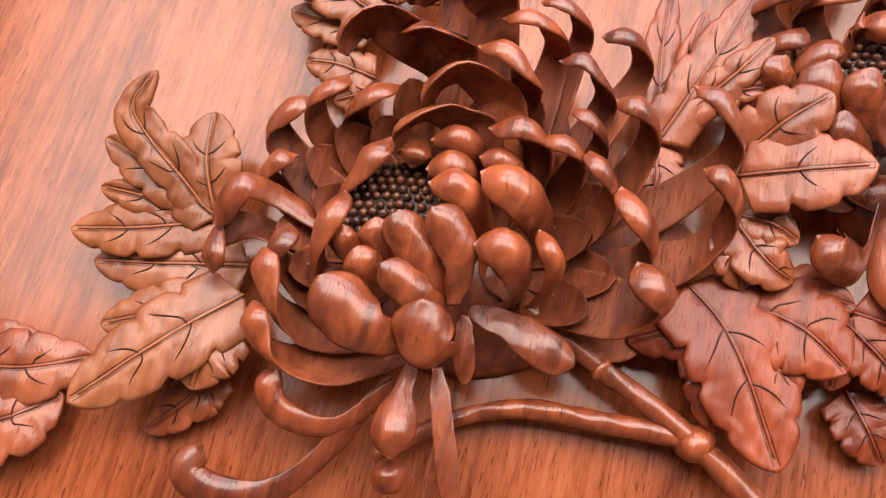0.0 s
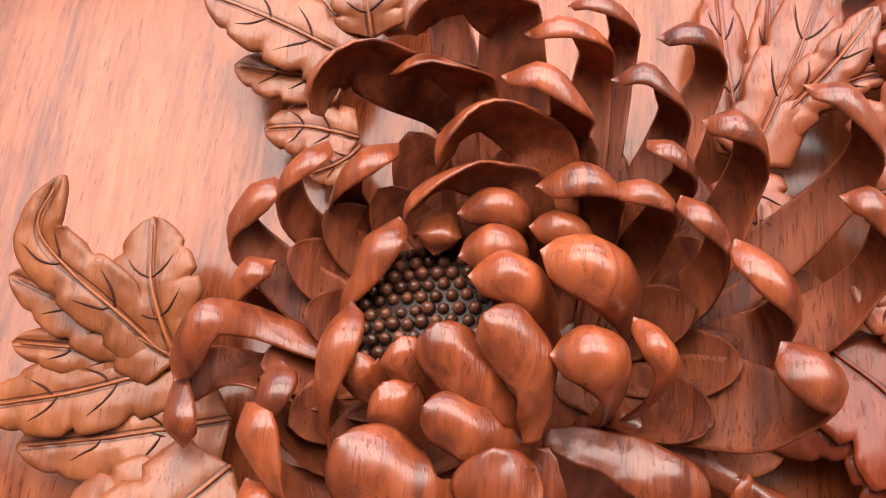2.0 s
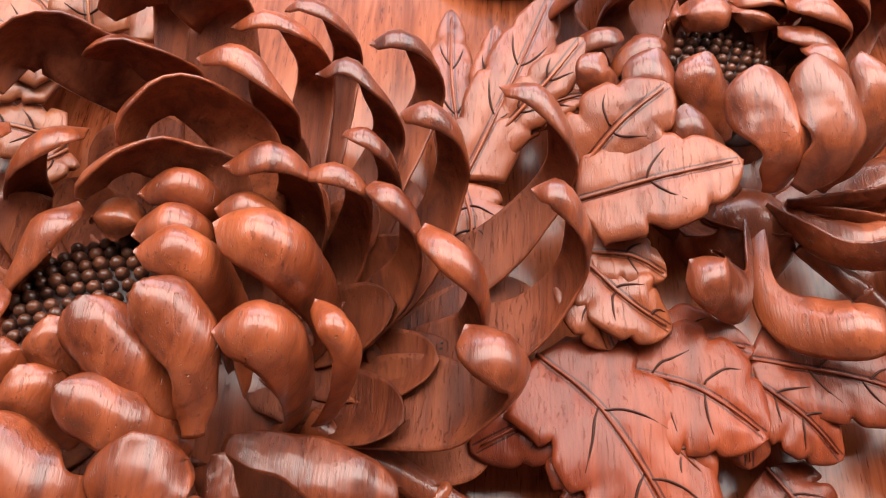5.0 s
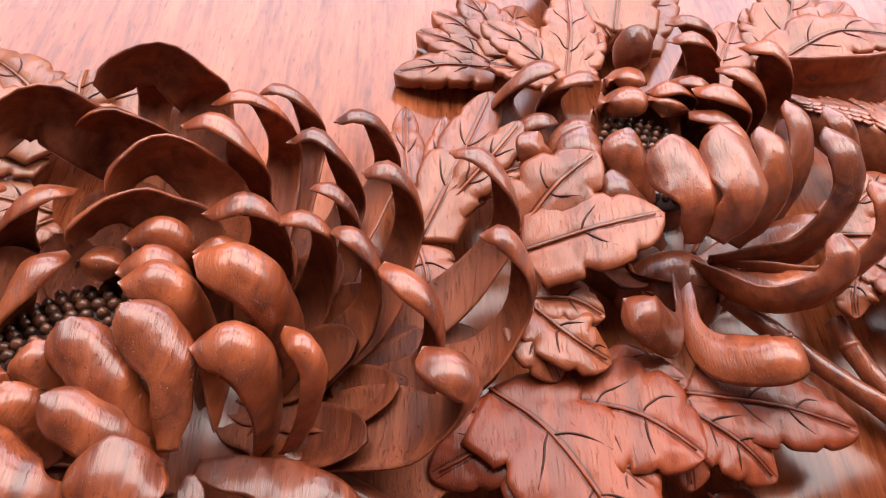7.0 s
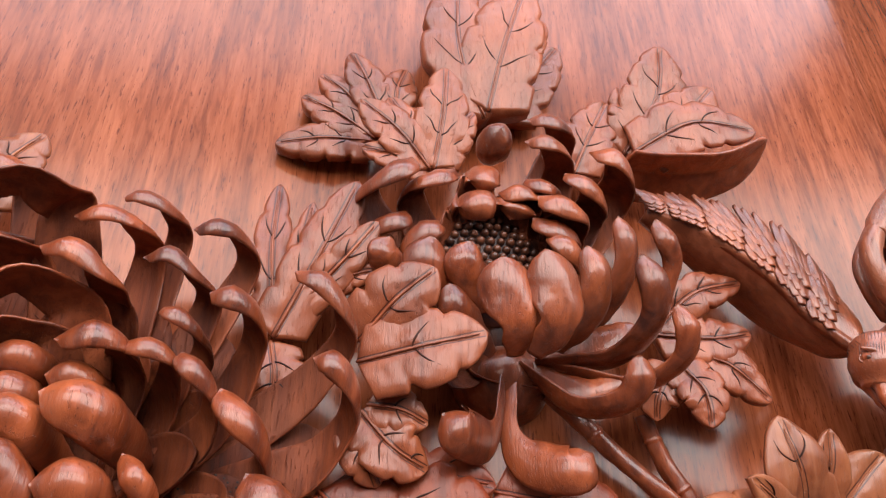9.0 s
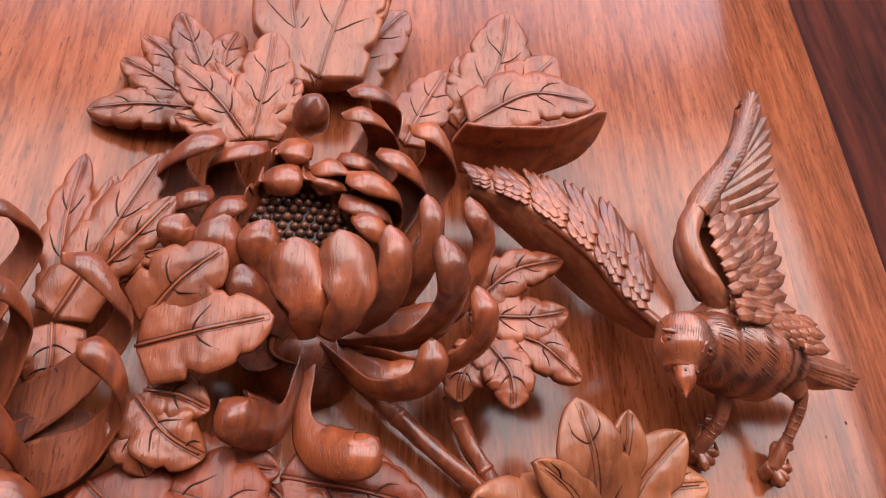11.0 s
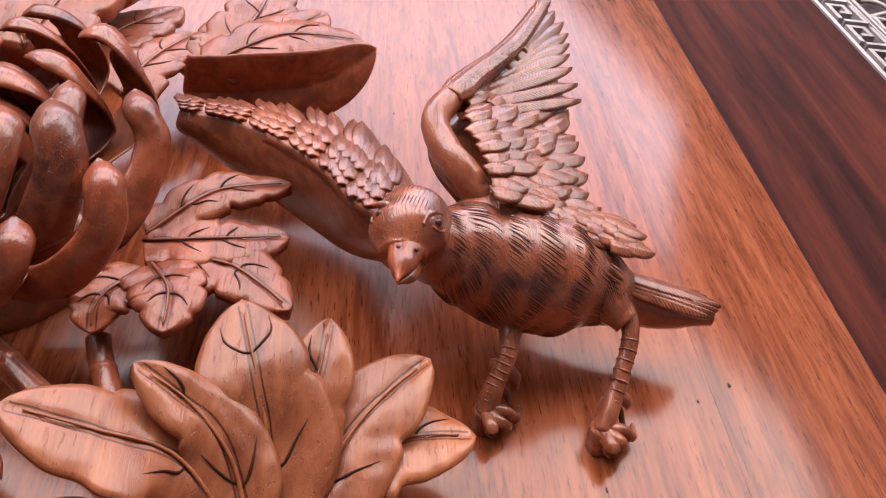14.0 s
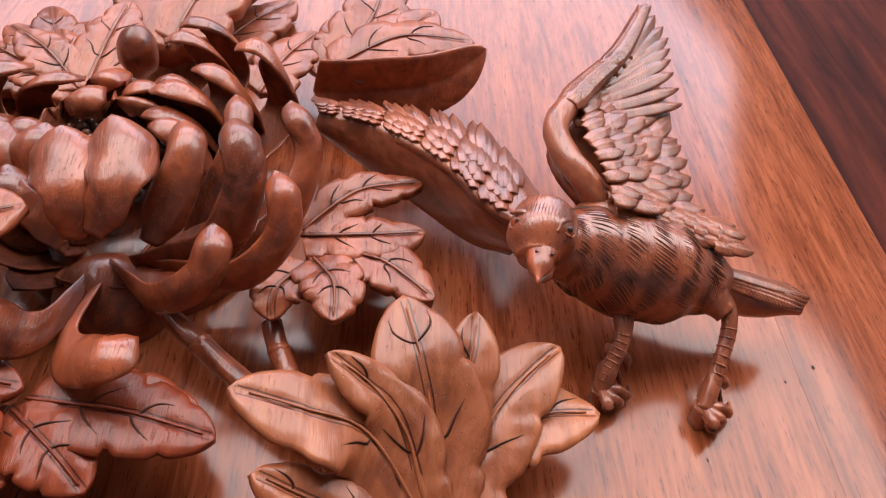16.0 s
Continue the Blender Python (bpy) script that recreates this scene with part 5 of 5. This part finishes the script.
# ---- fretwork strip and openwork beside the plank ----
strip_ob = thing("fret_strip", "pale carved key-pattern strip on a dark ground", "strip")
v, q = [], []
box(v, q, 0.7485, 0.7935, -0.9, 1.25, -0.03, -0.024, slant)
part_mesh("strip_ground", mesh_from("strip_ground", v, q, DARK_GROUND, False), strip_ob, "dark recessed ground")
for x0, x1 in ((0.7485, 0.7525), (0.7845, 0.7865), (0.7895, 0.7935)):
    v, q = [], []
    box(v, q, x0, x1, -0.9, 1.25, -0.0238, -0.018, slant)
    part_mesh("border_line", mesh_from("border_line", v, q, PALE_GLARE_WOOD, False), strip_ob)
v, q = [], []
for x0, x1, y0, y1 in ((0.0, 0.0035, 0.0, 0.026), (0.0035, 0.016, 0.0225, 0.026), (0.0125, 0.016, 0.010, 0.0225), (0.0065, 0.0125, 0.010, 0.0135), (0.0195, 0.023, -0.004, 0.026), (0.0035, 0.0195, -0.004, -0.0005)):
    box(v, q, x0, x1, y0, y1, 0.0, 0.006)
KEY = mesh_from("key_motif", v, q, PALE_GLARE_WOOD, False)
for k in range(22):
    y = 0.0 + 0.041 * k
    ob = part_mesh("key_motif", KEY, strip_ob)
    ob.matrix_basis = Matrix.Translation(slant(0.7562, y, -0.0238)) @ Matrix.Scale(1.12, 4) @ Matrix.Rotation(radians(-6.9), 4, "Z")

open_ob = thing("openwork_panel", "carved openwork branches with glare coloured in, over a dark backing", "panel")
# flat plate; the shade of the hollow is put into its dark colour
v, q = [], []
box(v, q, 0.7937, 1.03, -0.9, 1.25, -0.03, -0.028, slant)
part_mesh("hollow", mesh_from("hollow", v, q, DARK_GROUND, False), open_ob, "backing plate behind the openwork, coloured dark for the hollow's shade")
rng = random.Random(7)
nodes = {}
for i in range(9):
    for j in range(34):
        nodes[i, j] = Vector(slant(0.800 + 0.026 * i + rng.uniform(-0.008, 0.008), 0.0 + 0.028 * j + 0.014 * (i % 2) + rng.uniform(-0.008, 0.008), -0.020 + rng.uniform(-0.001, 0.002)))
for (i, j), p in list(nodes.items()):
    for di, dj in ((0, 1), (1, 0), (1, -1)):
        if (i + di, j + dj) in nodes and rng.random() < 0.62:
            e = nodes[i + di, j + dj]
            mid = p.lerp(e, 0.5) + Vector((rng.uniform(-0.005, 0.005), rng.uniform(-0.005, 0.005), 0.002))
            tv, tf = tube([p, mid, e], [rng.uniform(0.002, 0.0035), 0.0018, rng.uniform(0.002, 0.0035)], 8, 8)
            part_mesh("branch", mesh_from("branch", tv, tf, PALE_GLARE_WOOD), open_ob)
tagged(box_object("outer_rail", (1.031, 1.18, -0.9, 1.25, -0.03, -0.01), WOOD_FRAME, slant, 0.003), "dark wooden outer rail", "rail", kind="structure")
